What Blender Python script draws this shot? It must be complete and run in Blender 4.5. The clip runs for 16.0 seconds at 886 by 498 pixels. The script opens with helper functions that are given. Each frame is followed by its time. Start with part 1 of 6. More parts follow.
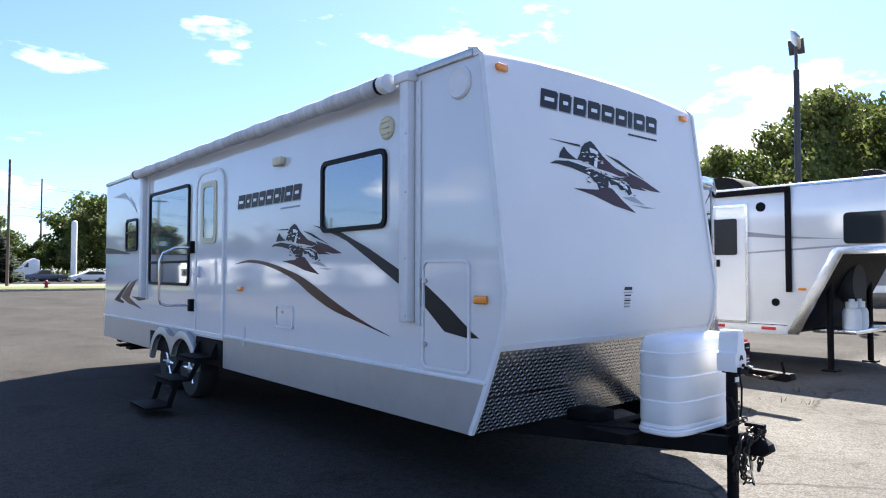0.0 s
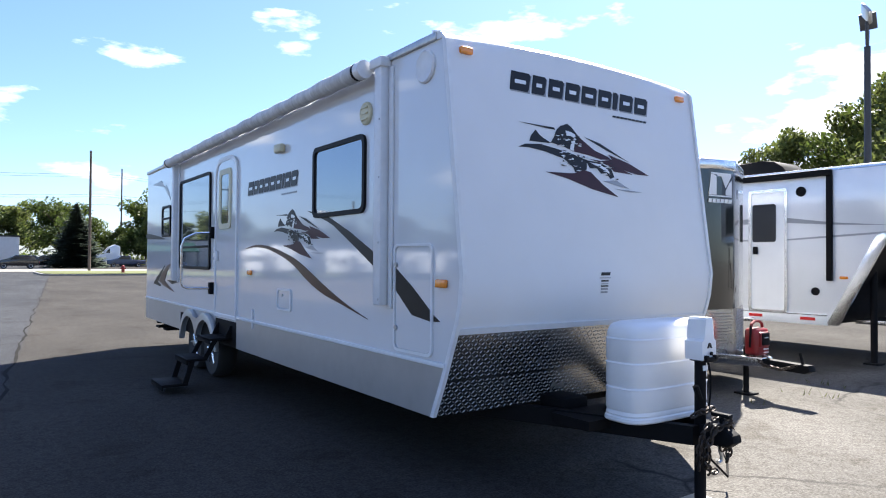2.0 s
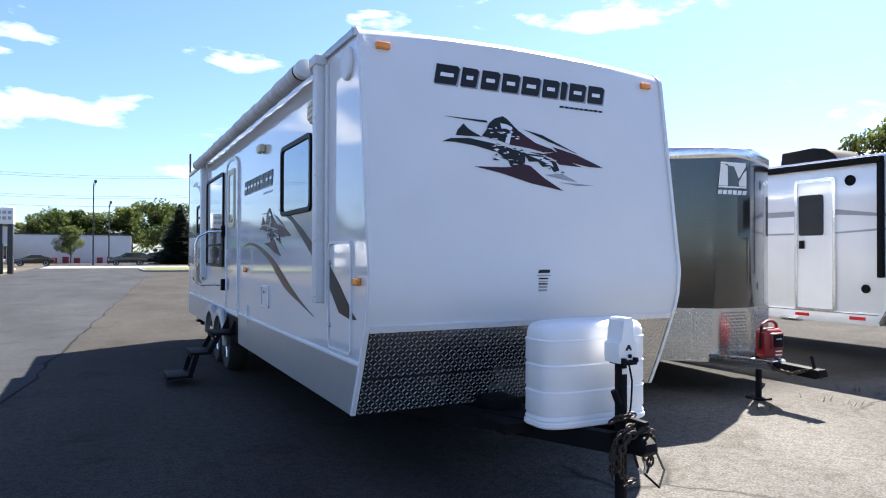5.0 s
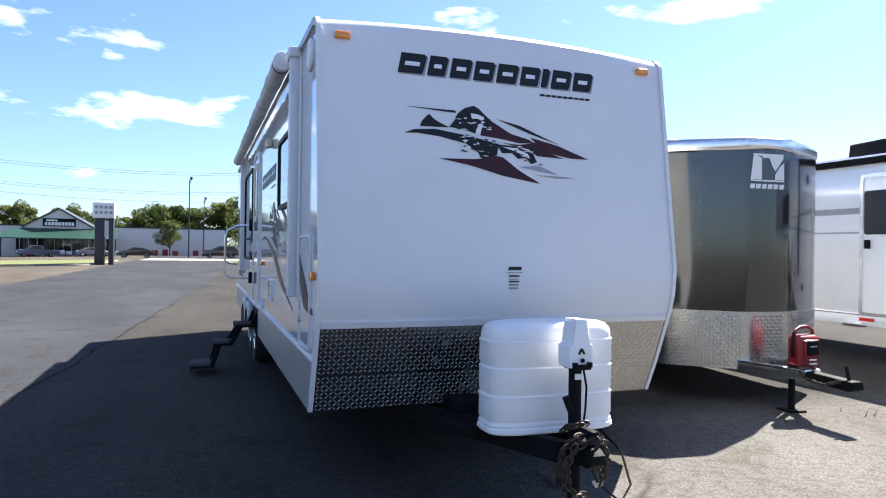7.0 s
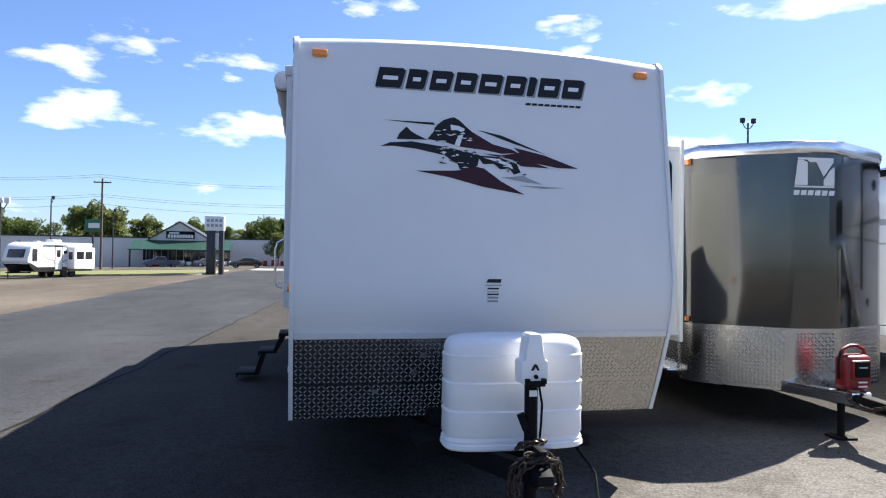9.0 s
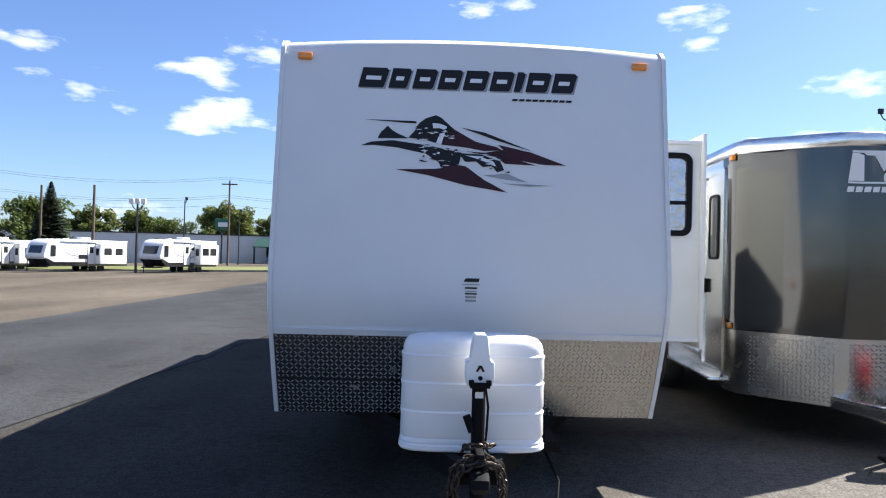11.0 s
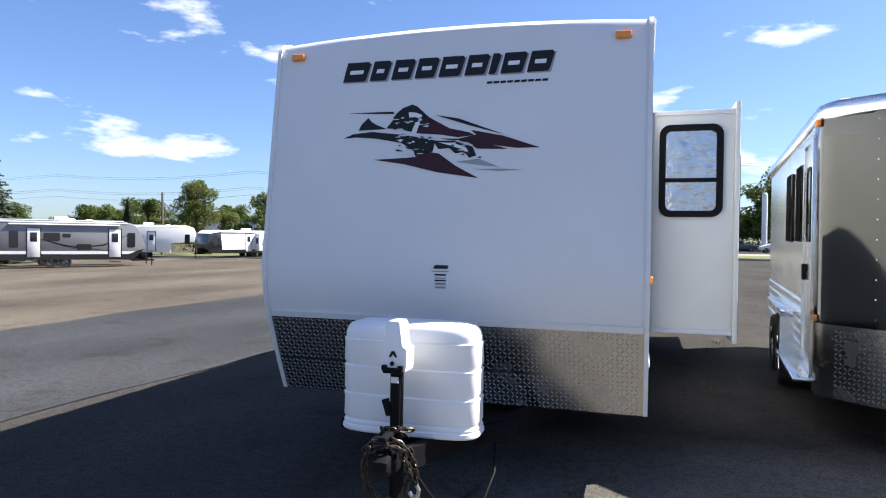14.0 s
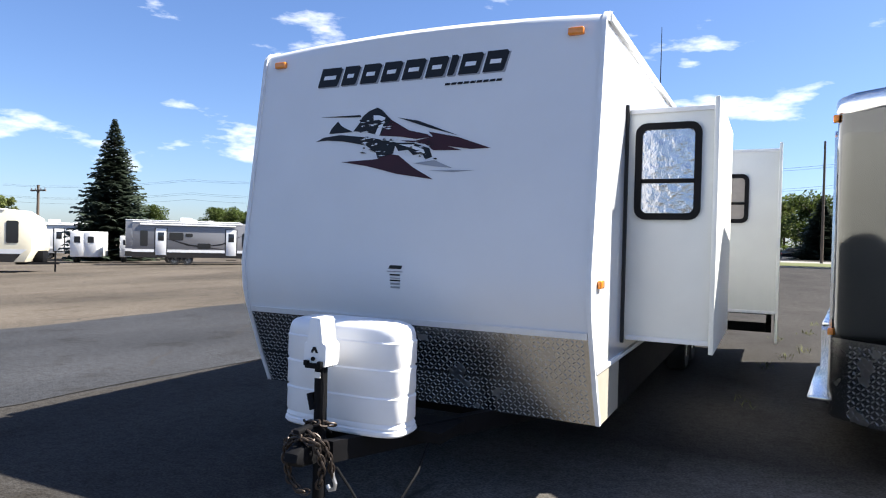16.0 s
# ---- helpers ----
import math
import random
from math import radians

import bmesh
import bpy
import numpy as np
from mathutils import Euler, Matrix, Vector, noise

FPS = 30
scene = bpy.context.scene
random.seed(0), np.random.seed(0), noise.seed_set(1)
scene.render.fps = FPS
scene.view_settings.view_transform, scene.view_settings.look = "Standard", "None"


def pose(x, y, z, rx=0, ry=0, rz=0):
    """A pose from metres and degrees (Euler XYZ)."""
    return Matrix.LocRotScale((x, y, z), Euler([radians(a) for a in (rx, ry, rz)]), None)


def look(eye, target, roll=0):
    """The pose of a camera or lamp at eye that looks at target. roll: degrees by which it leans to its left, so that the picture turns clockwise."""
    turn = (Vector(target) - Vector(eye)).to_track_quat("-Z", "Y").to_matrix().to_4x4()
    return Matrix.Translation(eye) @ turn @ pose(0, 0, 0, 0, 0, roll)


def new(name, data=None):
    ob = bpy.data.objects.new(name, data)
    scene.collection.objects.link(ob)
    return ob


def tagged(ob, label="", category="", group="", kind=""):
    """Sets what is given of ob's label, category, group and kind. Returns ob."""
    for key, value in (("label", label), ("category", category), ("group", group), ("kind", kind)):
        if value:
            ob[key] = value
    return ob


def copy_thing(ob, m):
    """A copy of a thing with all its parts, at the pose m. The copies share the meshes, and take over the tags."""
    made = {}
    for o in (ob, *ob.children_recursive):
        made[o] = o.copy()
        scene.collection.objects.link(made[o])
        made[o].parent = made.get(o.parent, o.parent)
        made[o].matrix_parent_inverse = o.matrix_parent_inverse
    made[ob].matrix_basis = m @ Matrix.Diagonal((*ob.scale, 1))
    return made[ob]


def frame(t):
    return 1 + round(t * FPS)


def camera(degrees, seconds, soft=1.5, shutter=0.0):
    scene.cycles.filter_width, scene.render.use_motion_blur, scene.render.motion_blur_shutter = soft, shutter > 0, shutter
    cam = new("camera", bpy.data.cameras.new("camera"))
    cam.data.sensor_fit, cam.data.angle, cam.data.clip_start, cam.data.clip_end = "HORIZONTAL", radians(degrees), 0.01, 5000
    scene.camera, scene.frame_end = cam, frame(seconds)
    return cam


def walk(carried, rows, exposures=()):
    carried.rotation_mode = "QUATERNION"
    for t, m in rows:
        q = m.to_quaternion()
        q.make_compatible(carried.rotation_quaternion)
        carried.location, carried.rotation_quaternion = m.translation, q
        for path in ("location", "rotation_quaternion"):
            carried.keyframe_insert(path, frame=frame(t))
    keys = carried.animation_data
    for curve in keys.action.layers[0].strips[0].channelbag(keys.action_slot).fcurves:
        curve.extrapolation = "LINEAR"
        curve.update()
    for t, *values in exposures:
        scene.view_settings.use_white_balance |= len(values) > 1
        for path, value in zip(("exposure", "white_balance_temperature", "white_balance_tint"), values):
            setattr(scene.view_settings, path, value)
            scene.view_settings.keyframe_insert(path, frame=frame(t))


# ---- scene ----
cam = camera(66.8, 16.0, soft=1.1)
PATH = [
    (0, (-4.047, -3.049, 1.453), (-2.75, -1.528, 1.524), 0.1),
    (0.5, (-3.918, -3.172, 1.45), (-2.645, -1.631, 1.52), -0.3),
    (1, (-3.804, -3.332, 1.45), (-2.566, -1.762, 1.502), 0.2),
    (1.5, (-3.694, -3.405, 1.433), (-2.496, -1.804, 1.488), 0.6),
    (2, (-3.562, -3.455, 1.433), (-2.418, -1.815, 1.466), 0.4),
    (2.5, (-3.43, -3.504, 1.434), (-2.332, -1.833, 1.466), 0.7),
    (3, (-3.275, -3.602, 1.44), (-2.201, -1.915, 1.47), 0.0),
    (3.5, (-3.105, -3.732, 1.452), (-2.069, -2.021, 1.478), 0.2),
    (4, (-2.973, -3.801, 1.454), (-1.974, -2.069, 1.475), 0.7),
    (4.2, (-2.903, -3.828, 1.454), (-1.917, -2.088, 1.474), 0.6),
    (6.5, (-2.062, -4.11, 1.44), (-1.329, -2.249, 1.45), 0.5),
    (7, (-1.862, -4.118, 1.449), (-1.181, -2.238, 1.455), 0.8),
    (7.5, (-1.678, -4.184, 1.464), (-1.06, -2.282, 1.484), 0.4),
    (8, (-1.49, -4.278, 1.461), (-0.957, -2.351, 1.497), 0.9),
    (8.5, (-1.324, -4.31, 1.459), (-0.865, -2.364, 1.49), 1.1),
    (9, (-1.116, -4.313, 1.47), (-0.727, -2.351, 1.503), 0.8),
    (11.5, (-0.055, -4.411, 1.482), (-0.126, -2.413, 1.506), 1.0),
    (12, (0.194, -4.421, 1.5), (-0.008, -2.432, 1.524), 0.4),
    (12.5, (0.432, -4.417, 1.502), (0.15, -2.437, 1.501), 1.1),
    (13, (0.662, -4.343, 1.497), (0.287, -2.378, 1.488), 0.7),
    (13.5, (0.888, -4.277, 1.508), (0.425, -2.332, 1.489), 0.7),
    (14, (1.183, -4.239, 1.52), (0.615, -2.322, 1.489), 0.7),
    (14.5, (1.421, -4.17, 1.516), (0.777, -2.278, 1.462), 1.0),
    (15, (1.644, -4.048, 1.518), (0.916, -2.185, 1.476), 1.1),
    (15.5, (1.861, -3.967, 1.537), (1.056, -2.136, 1.528), 1.1),
    (16, (2.103, -3.914, 1.52), (1.222, -2.119, 1.494), 1.4),
]
walk(cam, [(t, look(eye, target, roll)) for t, eye, target, roll in PATH], exposures=[(0, 2.14), (2, 2.06), (4, 2.06), (7, 2.00), (8, 1.93), (9, 1.71), (12, 1.66), (16, 1.64)])

# ---- world and light ----
SUN = Vector((0.76, 0.45, 1.0)).normalized()
world = bpy.data.worlds.new("sky")
scene.world = world
world.use_nodes = True
wn, wl = world.node_tree.nodes, world.node_tree.links
wn.clear()
w_out = wn.new("ShaderNodeOutputWorld")
w_bg = wn.new("ShaderNodeBackground")
w_sky = wn.new("ShaderNodeTexSky")
w_sky.sky_type = "NISHITA"
w_sky.sun_disc = False
w_sky.sun_elevation = math.asin(SUN.z)
w_sky.sun_rotation = math.atan2(SUN.x, SUN.y)
w_sky.air_density, w_sky.dust_density, w_sky.ozone_density = 1.0, 0.6, 2.5
w_co = wn.new("ShaderNodeTexCoord")
w_map = wn.new("ShaderNodeMapping")
w_map.inputs["Scale"].default_value = (2.4, 2.4, 7.5)
w_map.inputs["Location"].default_value = (0.55, 0.2, 0.3)
w_no = wn.new("ShaderNodeTexNoise")
w_no.inputs["Scale"].default_value, w_no.inputs["Detail"].default_value, w_no.inputs["Roughness"].default_value = 2.0, 9, 0.55
w_ramp = wn.new("ShaderNodeValToRGB")
w_ramp.color_ramp.elements[0].position, w_ramp.color_ramp.elements[1].position = 0.572, 0.665
w_mix = wn.new("ShaderNodeMixRGB")
w_mix.inputs["Color2"].default_value = (9.6, 9.9, 10.6, 1)
wl.new(w_co.outputs["Generated"], w_map.inputs["Vector"])
wl.new(w_map.outputs["Vector"], w_no.inputs["Vector"])
wl.new(w_no.outputs["Fac"], w_ramp.inputs["Fac"])
wl.new(w_ramp.outputs["Color"], w_mix.inputs["Fac"])
w_tint = wn.new("ShaderNodeMixRGB")
w_tint.blend_type = "MULTIPLY"
w_tint.inputs["Fac"].default_value = 1.0
w_tint.inputs["Color2"].default_value = (0.81, 0.94, 1.23, 1)
wl.new(w_sky.outputs["Color"], w_tint.inputs["Color1"])
wl.new(w_tint.outputs["Color"], w_mix.inputs["Color1"])
wl.new(w_mix.outputs["Color"], w_bg.inputs["Color"])
w_bg.inputs["Strength"].default_value = 0.050
wl.new(w_bg.outputs["Background"], w_out.inputs["Surface"])

sun = new("sun", bpy.data.lights.new("sun", "SUN"))
sun.data.energy, sun.data.angle, sun.data.color = 5.0, radians(0.53), (1.0, 0.95, 0.87)
sun.matrix_world = look(SUN * 60, (0, 0, 0))


# ---- materials ----
def srgb(r, g, b):
    return tuple((v / 255 / 12.92 if v <= 10 else ((v / 255 + 0.055) / 1.055) ** 2.4) for v in (r, g, b)) + (1,)


def mat(name, colour, rough=0.5, metal=0.0, spread=0.12, scale=8.0, bump=0.0, bump_scale=60.0, coat=0.0, spec=0.5, dark=None, stretch=(1, 1, 1)):
    """A surface with its colour varied at two scales, its gloss varied, and fine relief."""
    m = bpy.data.materials.new(name)
    m.use_nodes = True
    n, l = m.node_tree.nodes, m.node_tree.links
    b = n["Principled BSDF"]
    co = n.new("ShaderNodeTexCoord")
    mp = n.new("ShaderNodeMapping")
    mp.inputs["Scale"].default_value = stretch
    l.new(co.outputs["Object"], mp.inputs["Vector"])
    big, fine = n.new("ShaderNodeTexNoise"), n.new("ShaderNodeTexNoise")
    big.inputs["Scale"].default_value, big.inputs["Detail"].default_value = scale * 0.15, 6
    fine.inputs["Scale"].default_value, fine.inputs["Detail"].default_value = scale, 8
    add = n.new("ShaderNodeMath")
    add.operation = "MULTIPLY_ADD"
    add.inputs[1].default_value = 0.5
    half = n.new("ShaderNodeMath")
    half.operation = "MULTIPLY"
    half.inputs[1].default_value = 0.5
    for t in (big, fine):
        l.new(mp.outputs["Vector"], t.inputs["Vector"])
    l.new(fine.outputs["Fac"], half.inputs[0])
    l.new(big.outputs["Fac"], add.inputs[0])
    l.new(half.outputs[0], add.inputs[2])
    ramp = n.new("ShaderNodeValToRGB")
    ramp.color_ramp.elements[0].position, ramp.color_ramp.elements[1].position = 0.32, 0.68
    lo = dark or tuple(c * (1 - spread) for c in colour[:3]) + (1,)
    hi = tuple(min(1, c * (1 + spread * 0.6)) for c in colour[:3]) + (1,)
    ramp.color_ramp.elements[0].color, ramp.color_ramp.elements[1].color = lo, hi
    l.new(add.outputs[0], ramp.inputs["Fac"])
    l.new(ramp.outputs["Color"], b.inputs["Base Color"])
    rr = n.new("ShaderNodeMapRange")
    rr.inputs["To Min"].default_value, rr.inputs["To Max"].default_value = rough * 0.8, min(1, rough * 1.25)
    l.new(add.outputs[0], rr.inputs["Value"])
    l.new(rr.outputs["Result"], b.inputs["Roughness"])
    b.inputs["Metallic"].default_value = metal
    b.inputs["Specular IOR Level"].default_value = spec
    b.inputs["Coat Weight"].default_value = coat
    b.inputs["Coat Roughness"].default_value = 0.06
    if bump:
        bn, bu = n.new("ShaderNodeTexNoise"), n.new("ShaderNodeBump")
        bn.inputs["Scale"].default_value, bn.inputs["Detail"].default_value = bump_scale, 4
        bu.inputs["Strength"].default_value, bu.inputs["Distance"].default_value = bump, 0.01
        l.new(co.outputs["Object"], bn.inputs["Vector"])
        l.new(bn.outputs["Fac"], bu.inputs["Height"])
        l.new(bu.outputs["Normal"], b.inputs["Normal"])
    return m


def leaf_mat(name, colour):
    m = mat(name, colour, 0.6, spread=0.45, scale=1.2, spec=0.25)
    n, l = m.node_tree.nodes, m.node_tree.links
    b = n["Principled BSDF"]
    geo, hsv = n.new("ShaderNodeNewGeometry"), n.new("ShaderNodeHueSaturation")
    rng = n.new("ShaderNodeMapRange")
    rng.inputs["To Min"].default_value, rng.inputs["To Max"].default_value = 0.6, 1.45
    l.new(geo.outputs["Random Per Island"], rng.inputs["Value"])
    l.new(rng.outputs["Result"], hsv.inputs["Value"])
    src = b.inputs["Base Color"].links[0].from_socket
    l.new(src, hsv.inputs["Color"])
    l.new(hsv.outputs["Color"], b.inputs["Base Color"])
    thin, both = n.new("ShaderNodeBsdfTranslucent"), n.new("ShaderNodeMixShader")
    both.inputs["Fac"].default_value = 0.4
    l.new(hsv.outputs["Color"], thin.inputs["Color"])
    l.new(b.outputs["BSDF"], both.inputs[1])
    l.new(thin.outputs["BSDF"], both.inputs[2])
    l.new(both.outputs["Shader"], n["Material Output"].inputs["Surface"])
    return m


GEL = mat("gelcoat_white", (0.80, 0.81, 0.82, 1), 0.2, spread=0.04, scale=3, bump=0.012, bump_scale=5, coat=0.6)
CAP = mat("front_cap_fibreglass", (0.72, 0.73, 0.74, 1), 0.42, spread=0.05, scale=2.5, bump=0.015, bump_scale=30, coat=0.08)
WALL = mat("fibreglass_wall", (0.68, 0.69, 0.70, 1), 0.06, spread=0.04, scale=2, bump=0.012, bump_scale=2.2, coat=0.7)
TRIMW = mat("white_trim", (0.72, 0.73, 0.74, 1), 0.35, spread=0.08, scale=20)
FABRIC = mat("awning_fabric", (0.60, 0.61, 0.62, 1), 0.6, spread=0.35, scale=9, bump=0.1, bump_scale=25, stretch=(1, 3, 1))
IVORY = mat("ivory_plastic", (0.62, 0.58, 0.40, 1), 0.45, spread=0.1, scale=15)
CREAM = mat("slide_panel", (0.74, 0.75, 0.71, 1), 0.35, spread=0.06, scale=4, bump=0.02, bump_scale=12)
SILVER = mat("silver_skirt", (0.46, 0.47, 0.47, 1), 0.34, 0.55, spread=0.08, scale=10, bump=0.02, bump_scale=25)
TAN = mat("tan_skirt", (0.42, 0.39, 0.32, 1), 0.4, spread=0.08, scale=10)
PLATE = mat("tread_plate", (0.46, 0.45, 0.43, 1), 0.26, 1.0, spread=0.10, scale=6)
PLATEB = mat("tread_plate_bars", (0.45, 0.44, 0.42, 1), 0.36, 1.0, spread=0.10, scale=6)
ALU = mat("bare_aluminium", (0.80, 0.80, 0.80, 1), 0.22, 1.0, spread=0.12, scale=12, bump=0.02, bump_scale=20)
ALUW = mat("white_aluminium_skin", (0.82, 0.83, 0.84, 1), 0.16, 0.2, spread=0.05, scale=3, bump=0.06, bump_scale=3)
CHARCOAL = mat("charcoal_metallic", (0.062, 0.063, 0.061, 1), 0.12, 0.9, spread=0.1, scale=4, bump=0.02, bump_scale=2.5, coat=0.7)
BLACK = mat("black_paint", (0.006, 0.006, 0.007, 1), 0.65, spread=0.3, scale=25, bump=0.05, spec=0.12)
RUBBER = mat("rubber", (0.018, 0.018, 0.018, 1), 0.75, spread=0.3, scale=30, bump=0.08)
CRACK = mat("crack_filler", (0.022, 0.021, 0.020, 1), 0.95, spread=0.4, scale=20, spec=0.03)
FRAMEB = mat("black_window_frame", (0.006, 0.006, 0.007, 1), 0.5, spread=0.2, scale=30, spec=0.15)
GLASS = mat("coated_glass", (0.34, 0.37, 0.40, 1), 0.03, 0.85, spread=0.03, scale=2, bump=0.006, bump_scale=3)
DGLASS = mat("dark_glass", (0.02, 0.022, 0.025, 1), 0.05, 0.0, spread=0.1, scale=3, spec=0.6)
FOIL = mat("crumpled_foil", (0.62, 0.62, 0.64, 1), 0.22, 1.0, spread=0.2, scale=20, bump=1.0, bump_scale=13)
SHADEM = mat("pleated_blind", (0.34, 0.31, 0.28, 1), 0.7, spread=0.15, scale=20)
AMBER = mat("amber_lens", (0.85, 0.26, 0.015, 1), 0.2, spread=0.15, scale=40, coat=0.8)
REDL = mat("red_lens", (0.55, 0.02, 0.02, 1), 0.2, spread=0.15, scale=40, coat=0.8)
INK = mat("decal_black", (0.008, 0.008, 0.009, 1), 0.4, spread=0.25, scale=6, spec=0.3)
MAROON = mat("decal_maroon", (0.046, 0.007, 0.013, 1), 0.4, spread=0.4, scale=5, spec=0.3)
BROWND = mat("decal_brown", (0.055, 0.017, 0.012, 1), 0.3, spread=0.5, scale=4, spec=0.35)
GREYD = mat("decal_grey", (0.30, 0.31, 0.33, 1), 0.3, spread=0.2, scale=8)
TANKW = mat("tank_cover_plastic", (0.82, 0.82, 0.82, 1), 0.35, spread=0.05, scale=6, bump=0.02, bump_scale=60)
CHAINM = mat("rusty_chain", (0.055, 0.042, 0.034, 1), 0.45, 0.6, spread=0.6, scale=60, bump=0.1)
STEEL = mat("galvanised_steel", (0.5, 0.5, 0.5, 1), 0.35, 0.9, spread=0.25, scale=30)
REDP = mat("red_plastic", (0.20, 0.007, 0.009, 1), 0.4, spread=0.2, scale=20)
WOOD = mat("weathered_pole_wood", (0.10, 0.075, 0.055, 1), 0.85, spread=0.4, scale=6, bump=0.2, stretch=(1, 1, 0.1))
BARK = mat("bark", (0.07, 0.05, 0.035, 1), 0.9, spread=0.4, scale=5, bump=0.4, bump_scale=15)
LEAF = leaf_mat("broad_leaves", (0.075, 0.105, 0.022, 1))
LEAF2 = leaf_mat("light_leaves", (0.13, 0.155, 0.042, 1))
NEEDLE = leaf_mat("spruce_needles", (0.060, 0.080, 0.056, 1))
GRASS = mat("grass", (0.10, 0.11, 0.028, 1), 0.9, spread=0.35, scale=3, bump=0.5, bump_scale=30)
KERB = mat("concrete", (0.25, 0.235, 0.205, 1), 0.85, spread=0.2, scale=6, bump=0.2)
RENDER_ = mat("store_wall_panel", (0.62, 0.605, 0.57, 1), 0.8, spread=0.08, scale=2)
GREENR = mat("green_metal_roof", (0.010, 0.045, 0.028, 1), 0.45, spread=0.15, scale=2)
SIGNW = mat("sign_white", (0.75, 0.75, 0.74, 1), 0.4, spread=0.05, scale=5)
SIGNG = mat("sign_green", (0.02, 0.13, 0.06, 1), 0.4, spread=0.1, scale=5)
DARKM = mat("dark_metal", (0.035, 0.036, 0.040, 1), 0.45, 0.3, spread=0.2, scale=10)
WHITEM = mat("white_vehicle_paint", (0.78, 0.78, 0.77, 1), 0.25, spread=0.05, scale=3, coat=0.5)
GREYM = mat("grey_vehicle_paint", (0.24, 0.24, 0.25, 1), 0.3, spread=0.08, scale=3, coat=0.4)
PALEM = mat("pale_grey_trailer_skin", (0.17, 0.17, 0.18, 1), 0.3, spread=0.06, scale=3, coat=0.4)
BLUEM = mat("blue_vehicle_paint", (0.045, 0.065, 0.12, 1), 0.25, 0.3, spread=0.08, scale=3, coat=0.6)
BLACKM = mat("black_vehicle_paint", (0.012, 0.012, 0.014, 1), 0.2, spread=0.1, scale=3, coat=0.8)
TANM = mat("champagne_vehicle_paint", (0.40, 0.37, 0.31, 1), 0.3, 0.4, spread=0.06, scale=3, coat=0.5)
IVORYM = mat("ivory_trailer_skin", (0.78, 0.72, 0.55, 1), 0.3, spread=0.05, scale=3, coat=0.4)


def asphalt():
    """Weathered asphalt: pale worn stretches, darker sealed stretches, a patch painted as sunlit, brown dirt, cracks
    and grit.
    """
    m = mat("asphalt", (0.1, 0.1, 0.1, 1), 0.9, bump=0.5, bump_scale=90, spec=0.05)
    n, l = m.node_tree.nodes, m.node_tree.links
    b = n["Principled BSDF"]
    co = n.new("ShaderNodeTexCoord")

    def tex(scale, detail, stretch=(1, 1, 1), rough=0.55):
        mp, t = n.new("ShaderNodeMapping"), n.new("ShaderNodeTexNoise")
        mp.inputs["Scale"].default_value = stretch
        t.inputs["Scale"].default_value, t.inputs["Detail"].default_value, t.inputs["Roughness"].default_value = scale, detail, rough
        l.new(co.outputs["Object"], mp.inputs["Vector"])
        l.new(mp.outputs["Vector"], t.inputs["Vector"])
        return t.outputs["Fac"]

    def ramp(src, a, c, lo=(0, 0, 0, 1), hi=(1, 1, 1, 1)):
        r = n.new("ShaderNodeValToRGB")
        r.color_ramp.elements[0].position, r.color_ramp.elements[1].position = a, c
        r.color_ramp.elements[0].color, r.color_ramp.elements[1].color = lo, hi
        l.new(src, r.inputs["Fac"])
        return r.outputs["Color"]

    def mix(fac, a, c, kind="MIX"):
        x = n.new("ShaderNodeMixRGB")
        x.blend_type = kind
        for s, v in (("Fac", fac), ("Color1", a), ("Color2", c)):
            if isinstance(v, (float, tuple)):
                x.inputs[s].default_value = v
            else:
                l.new(v, x.inputs[s])
        return x.outputs["Color"]

    sep = n.new("ShaderNodeSeparateXYZ")
    l.new(co.outputs["Object"], sep.inputs["Vector"])
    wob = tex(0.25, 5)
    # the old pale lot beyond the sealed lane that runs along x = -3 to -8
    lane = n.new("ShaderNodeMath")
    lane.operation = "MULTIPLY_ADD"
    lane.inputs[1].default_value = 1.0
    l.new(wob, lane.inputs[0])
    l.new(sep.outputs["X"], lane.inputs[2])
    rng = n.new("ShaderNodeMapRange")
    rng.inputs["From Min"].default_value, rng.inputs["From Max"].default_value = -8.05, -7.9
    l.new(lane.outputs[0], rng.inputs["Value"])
    # sunlight put into the colour: paler ground in front of the parked trailers
    lit_front = n.new("ShaderNodeMath")
    lit_front.operation = "MULTIPLY_ADD"
    lit_front.inputs[1].default_value = 1.2
    l.new(wob, lit_front.inputs[0])
    l.new(sep.outputs["Y"], lit_front.inputs[2])
    rng2, rng3, both = n.new("ShaderNodeMapRange"), n.new("ShaderNodeMapRange"), n.new("ShaderNodeMath")
    rng2.inputs["From Min"].default_value, rng2.inputs["From Max"].default_value = 1.9, 1.2
    rng3.inputs["From Min"].default_value, rng3.inputs["From Max"].default_value = -0.1, 0.7
    l.new(lit_front.outputs[0], rng2.inputs["Value"])
    l.new(lane.outputs[0], rng3.inputs["Value"])
    both.operation = "MULTIPLY"
    l.new(rng2.outputs["Result"], both.inputs[0])
    l.new(rng3.outputs["Result"], both.inputs[1])
    old = ramp(tex(0.22, 8, (1, 0.4, 1)), 0.32, 0.68, (0.075, 0.065, 0.054, 1), (0.165, 0.141, 0.114, 1))
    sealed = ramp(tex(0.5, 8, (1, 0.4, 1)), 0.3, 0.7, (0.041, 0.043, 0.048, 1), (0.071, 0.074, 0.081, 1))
    lit_tone = ramp(tex(0.6, 8), 0.3, 0.7, (0.115, 0.109, 0.100, 1), (0.18, 0.170, 0.158, 1))
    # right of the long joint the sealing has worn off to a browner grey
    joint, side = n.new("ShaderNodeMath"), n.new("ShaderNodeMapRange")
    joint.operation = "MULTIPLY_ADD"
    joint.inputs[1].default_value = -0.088
